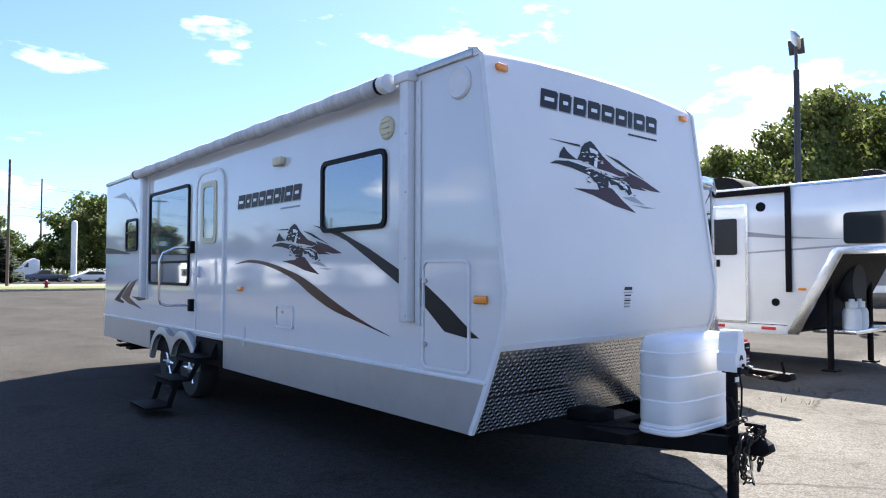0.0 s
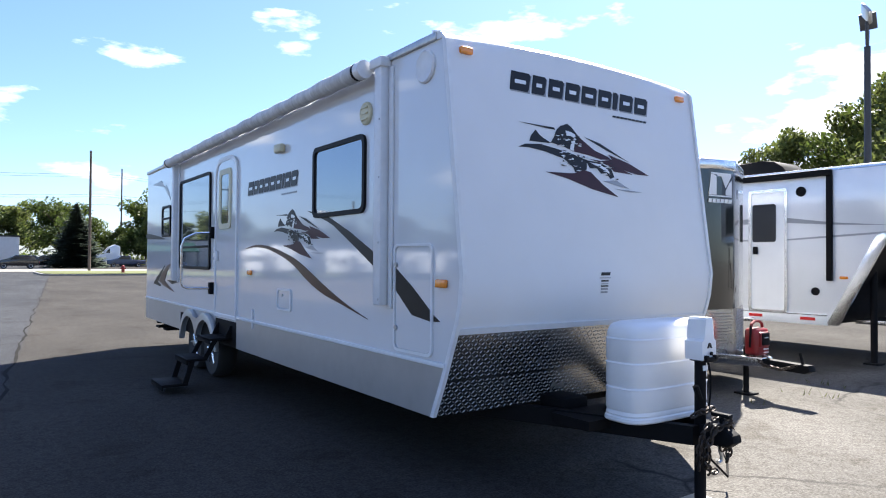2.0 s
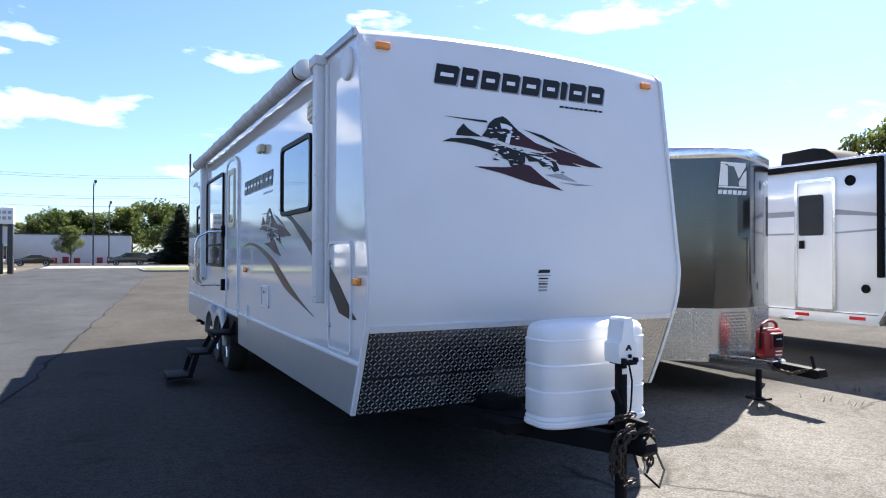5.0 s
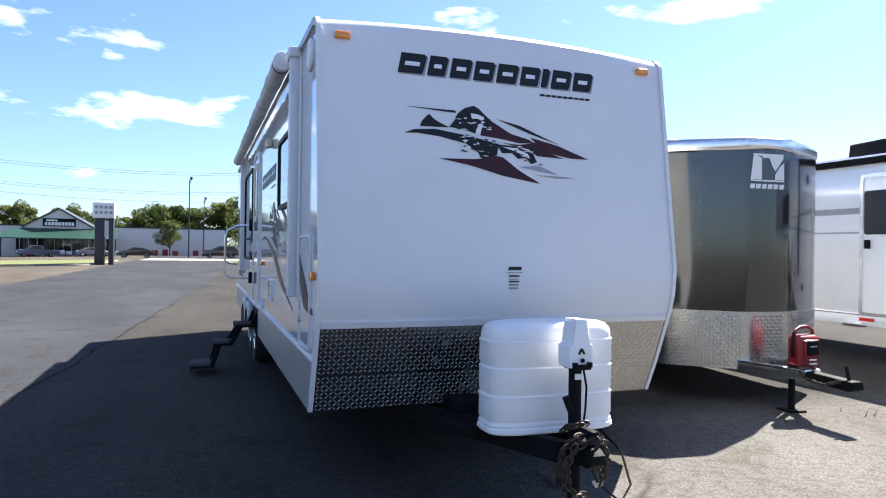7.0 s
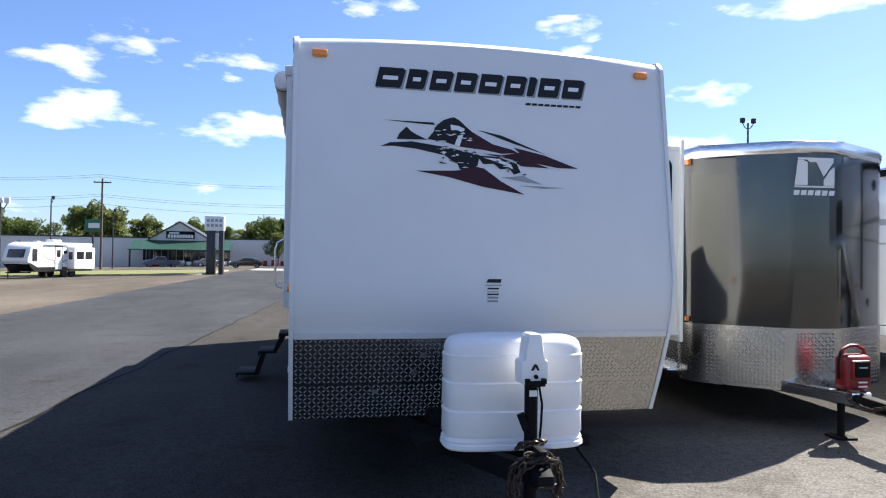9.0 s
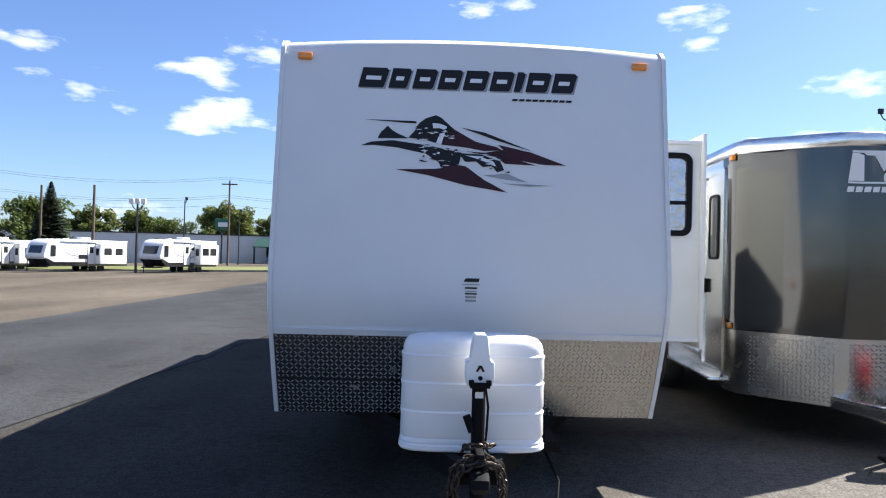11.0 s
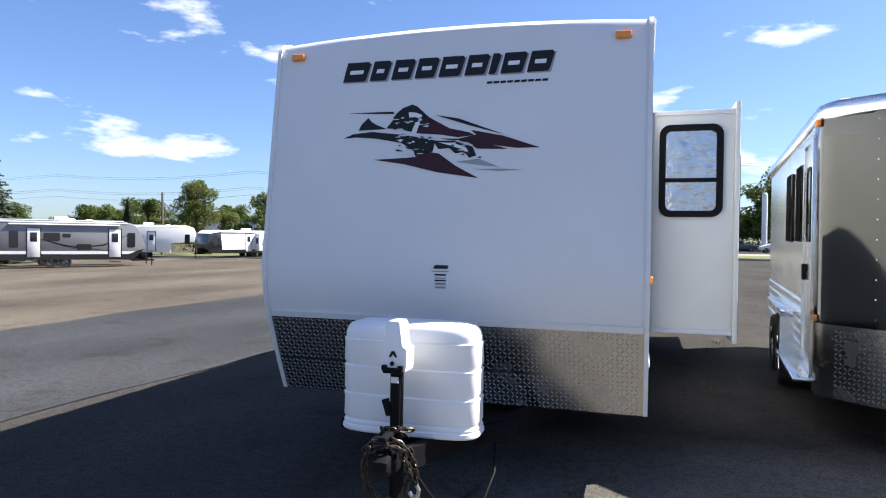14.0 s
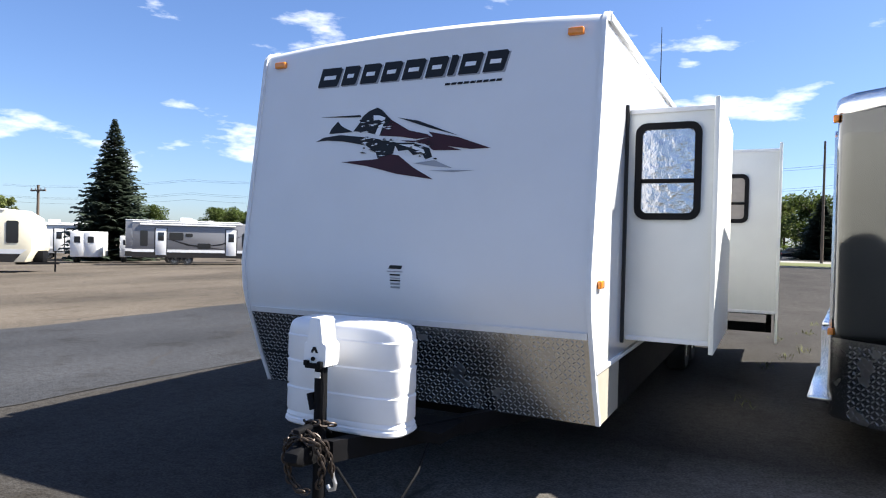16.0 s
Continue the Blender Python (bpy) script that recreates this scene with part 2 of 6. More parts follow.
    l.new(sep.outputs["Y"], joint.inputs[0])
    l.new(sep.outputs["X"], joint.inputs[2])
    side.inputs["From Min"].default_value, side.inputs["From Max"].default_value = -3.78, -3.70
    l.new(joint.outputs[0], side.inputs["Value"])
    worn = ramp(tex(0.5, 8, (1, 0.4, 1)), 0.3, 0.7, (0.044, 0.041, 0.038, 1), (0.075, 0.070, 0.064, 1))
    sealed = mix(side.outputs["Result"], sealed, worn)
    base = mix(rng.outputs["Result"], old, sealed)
    base = mix(both.outputs[0], base, lit_tone)
    base = mix(ramp(tex(55, 3), 0.38, 0.62), base, mix(1.0, base, (0.55, 0.55, 0.55, 1), "MULTIPLY"))
    base = mix(ramp(tex(14, 5), 0.45, 0.62), base, mix(1.0, base, (0.78, 0.77, 0.76, 1), "MULTIPLY"))
    base = mix(ramp(tex(110, 2), 0.66, 0.70), base, mix(1.0, base, (1.7, 1.68, 1.62, 1), "MULTIPLY"))
    base = mix(ramp(tex(1.6, 6), 0.56, 0.66), base, mix(1.0, base, (0.80, 0.78, 0.75, 1), "MULTIPLY"))
    # cracks
    vo = n.new("ShaderNodeTexVoronoi")
    vo.feature = "DISTANCE_TO_EDGE"
    vo.inputs["Scale"].default_value = 0.45
    wv = n.new("ShaderNodeMixRGB")
    wv.blend_type = "ADD"
    wv.inputs["Fac"].default_value = 0.5
    t3 = n.new("ShaderNodeTexNoise")
    t3.inputs["Scale"].default_value, t3.inputs["Detail"].default_value = 1.5, 6
    l.new(co.outputs["Object"], t3.inputs["Vector"])
    l.new(co.outputs["Object"], wv.inputs["Color1"])
    l.new(t3.outputs["Color"], wv.inputs["Color2"])
    l.new(wv.outputs["Color"], vo.inputs["Vector"])
    crack = ramp(vo.outputs["Distance"], 0.0, 0.014, (1, 1, 1, 1), (0, 0, 0, 1))
    some = ramp(tex(0.35, 3), 0.5, 0.6)
    base = mix(mix(1.0, crack, some, "MULTIPLY"), base, (0.045, 0.042, 0.04, 1))
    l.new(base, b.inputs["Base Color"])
    return m


ASPHALT = asphalt()


# ---- mesh helpers ----
def box(bm, x0, x1, y0, y1, z0, z1, bevel=0.0, seg=2):
    v = [bm.verts.new((x, y, z)) for x in (x0, x1) for y in (y0, y1) for z in (z0, z1)]
    f = [bm.faces.new([v[i] for i in q]) for q in ((0, 1, 3, 2), (4, 6, 7, 5), (0, 4, 5, 1), (2, 3, 7, 6), (0, 2, 6, 4), (1, 5, 7, 3))]
    if bevel:
        es = {e for q in f for e in q.edges}
        bmesh.ops.bevel(bm, geom=list(es), offset=bevel, segments=seg, affect="EDGES", profile=0.5)
    return bm


def place(axis, a, u, w):
    return {"x": (a, u, w), "y": (u, a, w), "z": (u, w, a)}[axis]


def prism(bm, pts, axis, a, b, bevel=0.0):
    """A flat outline drawn across an axis and given depth from a to b along it."""
    lo = [bm.verts.new(place(axis, a, u, w)) for u, w in pts]
    hi = [bm.verts.new(place(axis, b, u, w)) for u, w in pts]
    f = [bm.faces.new(lo), bm.faces.new(list(reversed(hi)))]
    k = len(pts)
    for i in range(k):
        f.append(bm.faces.new((lo[i], hi[i], hi[(i + 1) % k], lo[(i + 1) % k])))
    if bevel:
        es = {e for q in f[:2] for e in q.edges}
        bmesh.ops.bevel(bm, geom=list(es), offset=bevel, segments=2, affect="EDGES", profile=0.5)
    return bm


def rounded(u0, u1, w0, w1, r, seg=5):
    pts = []
    for cu, cw, s in ((u1 - r, w1 - r, 0), (u0 + r, w1 - r, 90), (u0 + r, w0 + r, 180), (u1 - r, w0 + r, 270)):
        for i in range(seg + 1):
            a = radians(s + 90 * i / seg)
            pts.append((cu + r * math.cos(a), cw + r * math.sin(a)))
    return pts


def ring(bm, outer, inner, axis, a, b):
    """A frame between two outlines of as many points, with depth."""
    k = len(outer)
    rows = [[bm.verts.new(place(axis, d, u, w)) for u, w in o] for o, d in ((outer, a), (outer, b), (inner, b), (inner, a))]
    for r in range(4):
        p, q = rows[r], rows[(r + 1) % 4]
        for i in range(k):
            bm.faces.new((p[i], p[(i + 1) % k], q[(i + 1) % k], q[i]))
    return bm


def cyl(bm, p, q, r, seg=14, r2=None, caps=True):
    p, q = Vector(p), Vector(q)
    d = (q - p).normalized()
    s = d.orthogonal().normalized()
    t = d.cross(s)
    r2 = r if r2 is None else r2
    rows = []
    for c, rad in ((p, r), (q, r2)):
        rows.append([bm.verts.new(c + (s * math.cos(2 * math.pi * i / seg) + t * math.sin(2 * math.pi * i / seg)) * rad) for i in range(seg)])
    for i in range(seg):
        bm.faces.new((rows[0][i], rows[0][(i + 1) % seg], rows[1][(i + 1) % seg], rows[1][i]))
    if caps:
        bm.faces.new(list(reversed(rows[0])))
        bm.faces.new(rows[1])
    return bm


def tube(bm, pts, r, seg=8, close=False):
    pts = [Vector(p) for p in pts]
    k, rows, s = len(pts), [], None
    for i, p in enumerate(pts):
        a = pts[(i - 1) % k] if close or i else p
        b = pts[(i + 1) % k] if close or i < k - 1 else p
        d = (b - a).normalized()
        s = d.orthogonal().normalized() if s is None else (s - d * s.dot(d)).normalized()
        t = d.cross(s)
        rows.append([bm.verts.new(p + (s * math.cos(2 * math.pi * j / seg) + t * math.sin(2 * math.pi * j / seg)) * r) for j in range(seg)])
    for i in range(k if close else k - 1):
        p, q = rows[i], rows[(i + 1) % k]
        for j in range(seg):
            bm.faces.new((p[j], p[(j + 1) % seg], q[(j + 1) % seg], q[j]))
    if not close:
        bm.faces.new(list(reversed(rows[0])))
        bm.faces.new(rows[-1])
    return bm


def lathe(bm, prof, seg=24, centre=(0, 0, 0), axis="z"):
    """Turns a profile of (radius, height) about an axis."""
    rows = []
    for r, h in prof:
        row = []
        for i in range(seg):
            a = 2 * math.pi * i / seg
            u, w = r * math.cos(a), r * math.sin(a)
            p = {"z": (u, w, h), "x": (h, u, w), "y": (u, h, w)}[axis]
            row.append(bm.verts.new(Vector(p) + Vector(centre)))
        rows.append(row)
    for p, q in zip(rows, rows[1:]):
        for i in range(seg):
            bm.faces.new((p[i], p[(i + 1) % seg], q[(i + 1) % seg], q[i]))
    bm.faces.new(list(reversed(rows[0])))
    bm.faces.new(rows[-1])
    return bm


def finish(name, bm, material):
    bmesh.ops.recalc_face_normals(bm, faces=bm.faces)
    me = bpy.data.meshes.new(name)
    bm.to_mesh(me)
    bm.free()
    for p in me.polygons:
        p.use_smooth = True
    me.set_sharp_from_angle(angle=radians(35))
    me.materials.append(material)
    return me


def part(name, bm, material, parent, label=""):
    ob = new(name, finish(name, bm, material))
    ob.parent = parent
    return tagged(ob, label)


def thing(name, label, category, at=None, group="", kind=""):
    ob = new(name)
    ob.empty_display_size = 0.2
    if at is not None:
        ob.matrix_world = at
    return tagged(ob, label, category, group, kind)


def solid(name, bm, material, label, category, kind="", group=""):
    return tagged(new(name, finish(name, bm, material)), label, category, group, kind)


def B():
    return bmesh.new()


# ---- ground ----
bm = B()
edge = [-1500, -400, -150, -60, -30, -12, -4, 2, 8, 20, 45, 90, 200, 500, 1500]


def ground_z(x):
    """The lot falls gently away to the far side."""
    return -0.02 * min(50.0, max(0.0, -x - 8))


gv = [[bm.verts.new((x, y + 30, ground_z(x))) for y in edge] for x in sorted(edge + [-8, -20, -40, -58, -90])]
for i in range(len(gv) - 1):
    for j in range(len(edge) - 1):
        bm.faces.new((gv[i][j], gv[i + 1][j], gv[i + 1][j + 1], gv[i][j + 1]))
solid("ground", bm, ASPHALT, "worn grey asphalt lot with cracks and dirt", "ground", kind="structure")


def verge(x0, x1, y0, y1):
    bm = B()
    prism(bm, rounded(x0, x1, y0, y1, min(2.5, (y1 - y0) / 2.1)), "z", 0.0, 0.13, 0.02)
    k = solid("kerb", bm, KERB, "pale concrete kerb round a grass verge", "kerb", kind="structure")
    bm = B()
    prism(bm, rounded(x0 + 0.2, x1 - 0.2, y0 + 0.2, y1 - 0.2, min(2.3, (y1 - y0 - 0.4) / 2.1)), "z", 0.05, 0.17, 0.03)
    solid("grass_verge", bm, GRASS, "mown dry yellow-green grass verge inside a kerb", "grass", kind="structure")


verge(0.8, 60, 56, 70)


def sloped_verge(x0, x1, y0, y1):
    for name, m, grow, z0, z1, lab, cat in (("kerb", KERB, 0.0, -0.1, 0.12, "pale concrete kerb round a grass verge", "kerb"), ("grass_verge", GRASS, -0.2, 0.0, 0.16, "mown dry yellow-green grass verge inside a kerb", "grass")):
        bm = B()
        prism(bm, rounded(x0 - grow, x1 + grow, y0 - grow, y1 + grow, 2.0), "z", z0, z1, 0.02)
        for v in bm.verts:
            v.co.z += ground_z(v.co.x)
        solid(name, bm, m, lab, cat, kind="structure")


sloped_verge(-57, -9.6, 53, 73)
bm = B()
prism(bm, [(-8, 75), (300, 75), (300, 89), (-8, 89)], "z", 0.0, 0.006)
solid("road", bm, KERB, "pale worn road beyond the verges", "road", kind="structure")
bm = B()
rnd = random.Random(8)
edge_a, edge_b = [], []
for i in range(121):
    f = i / 120
    y = -1.5 + 50 * f
    x = -3.755 + 0.088 * y + 0.03 * math.sin(i * 0.9) + rnd.uniform(-0.03, 0.03)
    w = rnd.uniform(0.006, 0.028)
    edge_a.append(bm.verts.new((x - w, y, 0.004)))
    edge_b.append(bm.verts.new((x + w, y, 0.004)))
for i in range(120):
    bm.faces.new((edge_a[i], edge_b[i], edge_b[i + 1], edge_a[i + 1]))
solid("pavement_crack", bm, CRACK, "dark ragged joint crack in the asphalt", "crack", kind="structure")


# ---- the travel trailer ----
W = 1.22
REAR = 8.45
LOW = 0.46
TRIM = 0.79
FRONT = [(0.0, LOW), (-0.11, 0.70), (-0.215, 0.96), (-0.255, 1.06), (-0.285, 1.17), (-0.302, 1.34), (-0.112, 2.765), (-0.10, 2.80), (-0.07, 2.83), (0.0, 2.85)]


def front_y(z):
    for (ya, za), (yb, zb) in zip(FRONT, FRONT[1:]):
        if za <= z <= zb:
            return ya + (yb - ya) * (z - za) / (zb - za)
    return FRONT[-1][0]


def crown(x):
    return 0.052 * (1 - (x / W) ** 2)


trailer = thing("travel_trailer", "white travel trailer with maroon and black mountain graphics, parked on asphalt", "travel trailer")

# body shell, lofted from side to side so that the roof is crowned
bm = B()
prof = FRONT + [(REAR * 0.5, 2.85), (REAR - 0.1, 2.84), (REAR, 2.78), (REAR, LOW)]
cols = []
for i in range(17):
    x = -W + 2 * W * i / 16
    cols.append([bm.verts.new((x, y, z + (crown(x) if z > 2.77 else 0))) for y, z in prof])
for p, q in zip(cols, cols[1:]):
    for j in range(len(prof)):
        k = (j + 1) % len(prof)
        bm.faces.new((p[j], p[k], q[k], q[j]))
bm.faces.new(cols[0])
bm.faces.new(list(reversed(cols[-1])))
shell = part("body", bm, WALL, trailer, "glossy white fibreglass body shell")
shell.data.materials.append(CAP)
for p in shell.data.polygons:
    if p.normal.y < -0.5:
        p.material_index = 1

# side skirts, in stretches between the wheel well and the doorway
def skirt(name, side, pts, m, label):
    bm = B()
    prism(bm, pts, "x", side * W, side * (W + 0.006))
    part(name, bm, m, trailer, label)


def arch(cy, r, a0, a1, n=8):
    return [(cy + r * math.cos(radians(a0 + (a1 - a0) * i / n)), 0.36 + r * math.sin(radians(a0 + (a1 - a0) * i / n))) for i in range(n + 1)]


skirt("side_skirt", -1, [(0.0, LOW), (-0.135, 0.75), (-0.14, TRIM), (3.79, TRIM), (3.79, LOW)], SILVER, "brushed silver lower skirt panel")
skirt("side_skirt", -1, [(6.2, LOW), (6.2, TRIM), (REAR, TRIM), (REAR, LOW)], SILVER, "brushed silver lower skirt panel")
skirt("side_skirt", -1, [(4.57, 0.70), (4.57, TRIM), (6.2, TRIM), (6.2, 0.70)], SILVER, "brushed silver lower skirt panel")
skirt("side_skirt", 1, [(0.0, LOW), (-0.135, 0.75), (-0.14, TRIM), (0.5, TRIM), (0.5, LOW)], TAN, "tan lower skirt panel")
skirt("side_skirt", 1, [(0.5, LOW), (0.5, TRIM), (REAR, TRIM), (REAR, LOW)], BLACK, "glossy dark lower skirt panel")
# shade of the open step well, put in as a flat black sheet
bm = B()
box(bm, -W - 0.004, -W + 0.01, 3.80, 4.56, LOW, 0.74)
part("step_well_shade", bm, BLACK, trailer, "flat black sheet standing for the shade in the step well under the door")
# darkness inside the wheel well is painted: a black sheet on the wall
bm = B()
box(bm, -W - 0.004, -W + 0.01, 4.60, 6.18, LOW, 0.70)
part("wheel_well_shade", bm, BLACK, trailer, "flat black sheet standing for the shade in the wheel well")

# long trim rails and front corner mouldings
for s in (-1, 1):
    bm = B()
    box(bm, min(s * (W - 0.004), s * (W + 0.016)), max(s * (W - 0.004), s * (W + 0.016)), -0.14, REAR, TRIM - 0.012, TRIM + 0.018, 0.006)
    part("side_trim_rail", bm, TRIMW, trailer, "white trim rail")
    bm = B()
    outer = [(y - 0.016, z) for y, z in FRONT[:-2]] + [(-0.07, 2.845), (0.02, 2.872)]
    inner = [(y + 0.02, z) for y, z in FRONT[:-2]] + [(-0.03, 2.80), (0.02, 2.835)]
    prism(bm, outer + list(reversed(inner)), "x", s * (W - 0.016), s * (W + 0.01))
    part("corner_moulding", bm, TRIMW, trailer, "white corner moulding")
    bm = B()
    box(bm, min(s * (W - 0.05), s * (W + 0.022)), max(s * (W - 0.05), s * (W + 0.022)), -0.03, REAR, 2.80, 2.85, 0.008)
    part("roof_gutter", bm, STEEL if s < 0 else TRIMW, trailer, "roof edge gutter rail")
bm = B()
prism(bm, [(front_y(0.987) - 0.014, 0.987), (front_y(1.025) - 0.014, 1.025), (front_y(1.025) + 0.01, 1.025), (front_y(0.987) + 0.01, 0.987)], "x", -W + 0.02, W - 0.02, 0.004)
part("front_trim_rail", bm, TRIMW, trailer, "white trim rail with screw heads")

# lower front: tread plate with raised bars
bm = B()
lowf = [p for p in FRONT if p[1] < 0.98] + [(front_y(0.99), 0.99)]
prism(bm, [(y - 0.007, z) for y, z in lowf] + [(y + 0.004, z) for y, z in reversed(lowf)], "x", -W + 0.012, W - 0.012)
part("tread_plate", bm, PLATE, trailer, "diamond tread plate of bare aluminium")


def treads(bm, origin, du, dv, normal, nu, nv, pitch, keep=None):
    """Raised lozenge bars in a staggered weave over a flat stretch."""
    du, dv, n = Vector(du).normalized(), Vector(dv).normalized(), Vector(normal).normalized()
    o = Vector(origin)
    for i in range(nu):
        for j in range(nv):
            u, v = (i + 0.5) * pitch, (j + 0.5) * pitch
            if keep and not keep(u, v):
                continue
            c = o + du * u + dv * v
            s = 1 if (i + j) % 2 else -1
            a, b = (du + dv * s).normalized() * pitch * 0.54, (du * -s + dv).normalized() * pitch * 0.11
            v4 = [bm.verts.new(c + k) for k in (a, b, -a, -b)]
            t0, t1 = bm.verts.new(c + a * 0.45 + n * 0.003), bm.verts.new(c - a * 0.45 + n * 0.003)
            for q in ((v4[0], v4[1], t0), (v4[1], t1, t0), (v4[1], v4[2], t1), (v4[2], v4[3], t1), (v4[3], t0, t1), (v4[3], v4[0], t0)):
                bm.faces.new(q)


bm = B()
for (ya, za), (yb, zb) in zip(lowf, lowf[1:]):
    d = Vector((0, yb - ya, zb - za))
    treads(bm, (-W + 0.02, ya - 0.0075, za), (1, 0, 0), d, (0, -d.z, d.y), int((2 * W - 0.04) / 0.028), int(d.length / 0.028), 0.028)
tagged(part("tread_relief", bm, PLATEB, trailer, "raised bars of the tread plate"), kind="stuff")


# windows: black rounded frame, coated pane, optional sash bar
def side_window(name, y0, y1, z0, z1, r=0.07, frame_m=FRAMEB, pane=GLASS, fw=0.035, x=-W, s=-1, bar=None, parent=None, label="tinted window in a black rounded frame"):
    parent = parent or trailer
    bm = B()
    ring(bm, rounded(y0, y1, z0, z1, r), rounded(y0 + fw, y1 - fw, z0 + fw, z1 - fw, max(0.01, r - fw * 0.6)), "x", x, x + s * 0.022)
    fr = part(name, bm, frame_m, parent, label)
    bm = B()
    prism(bm, rounded(y0 + fw * 0.9, y1 - fw * 0.9, z0 + fw * 0.9, z1 - fw * 0.9, max(0.01, r - fw * 0.6)), "x", x + s * 0.003, x + s * 0.009)
    part("pane", bm, pane, fr, "pane that mirrors the sky")
    if bar:
        bm = B()
        box(bm, min(x, x + s * 0.02), max(x, x + s * 0.02), y0 + fw * 0.5, y1 - fw * 0.5, bar - 0.015, bar + 0.015, 0.004)
        part("sash_bar", bm, frame_m, fr)
    return fr


side_window("bedroom_window", 0.885, 1.80, 1.775, 2.36)
side_window("picture_window", 4.80, 6.26, 1.295, 2.49, bar=1.58)
side_window("kitchen_window", 6.80, 7.34, 1.75, 2.21, bar=2.02)

# entrance door
bm = B()
out = [(3.78, 0.765), (4.59, 0.765), (4.59, 2.40), (4.56, 2.50), (4.48, 2.56), (4.38, 2.585), (4.02, 2.585), (3.90, 2.56), (3.81, 2.50), (3.78, 2.40)]
ins = [(3.82, 0.80), (4.55, 0.80), (4.55, 2.39), (4.52, 2.47), (4.46, 2.52), (4.37, 2.545), (4.03, 2.545), (3.92, 2.525), (3.85, 2.47), (3.82, 2.39)]
ring(bm, out, ins, "x", -W, -W - 0.02)
door = part("door_frame", bm, TRIMW, trailer, "white aluminium door frame with rounded top")
bm = B()
prism(bm, ins, "x", -W - 0.001, -W - 0.012)
leaf = part("door", bm, WALL, trailer, "closed white entrance door")
bm = B()
ring(bm, rounded(3.99, 4.42, 1.77, 2.45, 0.06), rounded(4.06, 4.35, 1.83, 2.39, 0.04), "x", -W - 0.012, -W - 0.024)
part("window_frame", bm, IVORY, leaf, "yellowed ivory door window frame")
bm = B()
prism(bm, rounded(4.055, 4.355, 1.825, 2.395, 0.04), "x", -W - 0.012, -W - 0.017)
part("pane", bm, GLASS, leaf, "narrow door pane")
bm = B()
box(bm, -W - 0.04, -W - 0.012, 4.44, 4.50, 1.40, 1.52, 0.008)
part("latch", bm, TRIMW, leaf, "paddle latch")
# folding grab rail beside the door
bm = B()
rx = -W - 0.34
pts = [(-W - 0.03, 4.66, 1.74), (-W - 0.20, 4.72, 1.73), (rx + 0.03, 4.78, 1.67), (rx, 4.80, 1.58), (rx, 4.80, 1.15), (rx + 0.02, 4.80, 1.10), (rx + 0.07, 4.78, 1.08), (-W - 0.03, 4.66, 1.08)]
tube(bm, pts, 0.014, 10)
rail = part("grab_rail", bm, ALU, trailer, "folding white metal grab rail")
for z in (1.74, 1.08):
    bm = B()
    box(bm, -W - 0.06, -W, 4.62, 4.70, z - 0.07, z + 0.07, 0.01)
    part("rail_hinge", bm, BLACK, rail, "black hinge block")
for z, h in ((1.32, 0.10), (1.45, 0.05)):
    bm = B()
    box(bm, -W - 0.003, -W, 4.63, 4.69, z, z + h)
    part("sticker", bm, SIGNW, trailer, "small printed label beside the door")

# folding entry steps: three treads joined by short upright links
STEPS = ((-1.465, -1.21, 0.535), (-1.70, -1.48, 0.33), (-1.945, -1.68, 0.08))
for k, (x0, x1, z) in enumerate(STEPS):
    bm = B()
    box(bm, x0, x1, 3.95, 4.45, z, z + 0.03, 0.008)
    box(bm, x0, x0 + 0.015, 3.95, 4.45, z - 0.03, z + 0.028, 0.004)
    for yy in (3.955, 4.425):
        if k:
            ux, uz = STEPS[k - 1][0] + 0.03, STEPS[k - 1][2]
            prism(bm, [(x1 - 0.06, z + 0.01), (x1 - 0.005, z + 0.01), (ux + 0.06, uz + 0.005), (ux + 0.005, uz + 0.005)], "y", yy, yy + 0.02)
        else:
            prism(bm, [(x1 - 0.10, z), (x1 - 0.04, z), (x1 + 0.03, z + 0.16), (x1 - 0.03, z + 0.16)], "y", yy, yy + 0.02)
    part("entry_step", bm, BLACK, trailer, "black folding entry step")

# wheels and fenders
def wheel(cy, x, s, parent, r=0.355, name="wheel"):
    bm = B()
    lathe(bm, [(r * 0.58, -0.10), (r * 0.9, -0.11), (r * 0.97, -0.085), (r, -0.05), (r, 0.05), (r * 0.97, 0.085), (r * 0.9, 0.11), (r * 0.58, 0.10)], 32, (x, cy, r), "x")
    w = part(name, bm, RUBBER, parent, "black trailer tyre on a chrome spoked rim")
    bm = B()
    lathe(bm, [(r * 0.60, -0.09), (r * 0.60, 0.09), (r * 0.57, 0.10 * s), (r * 0.50, 0.055 * s), (r * 0.12, 0.06 * s)], 24, (x, cy, r), "x")
    part("rim", bm, ALU, w, "bright alloy rim")
    for i in range(6):
        a = radians(60 * i)
        bm = B()
        c, d = Vector((x + s * 0.085, cy + r * 0.1 * math.cos(a), r + r * 0.1 * math.sin(a))), Vector((x + s * 0.09, cy + r * 0.56 * math.cos(a), r + r * 0.56 * math.sin(a)))
        cyl(bm, c, d, 0.03, 8, 0.022)
        part("spoke", bm, ALU, w)
    bm = B()
    lathe(bm, [(0.055, 0.07 * s), (0.055, 0.11 * s), (0.03, 0.125 * s)], 16, (x, cy, r), "x")
    part("hub_cap", bm, STEEL, w)
    return w


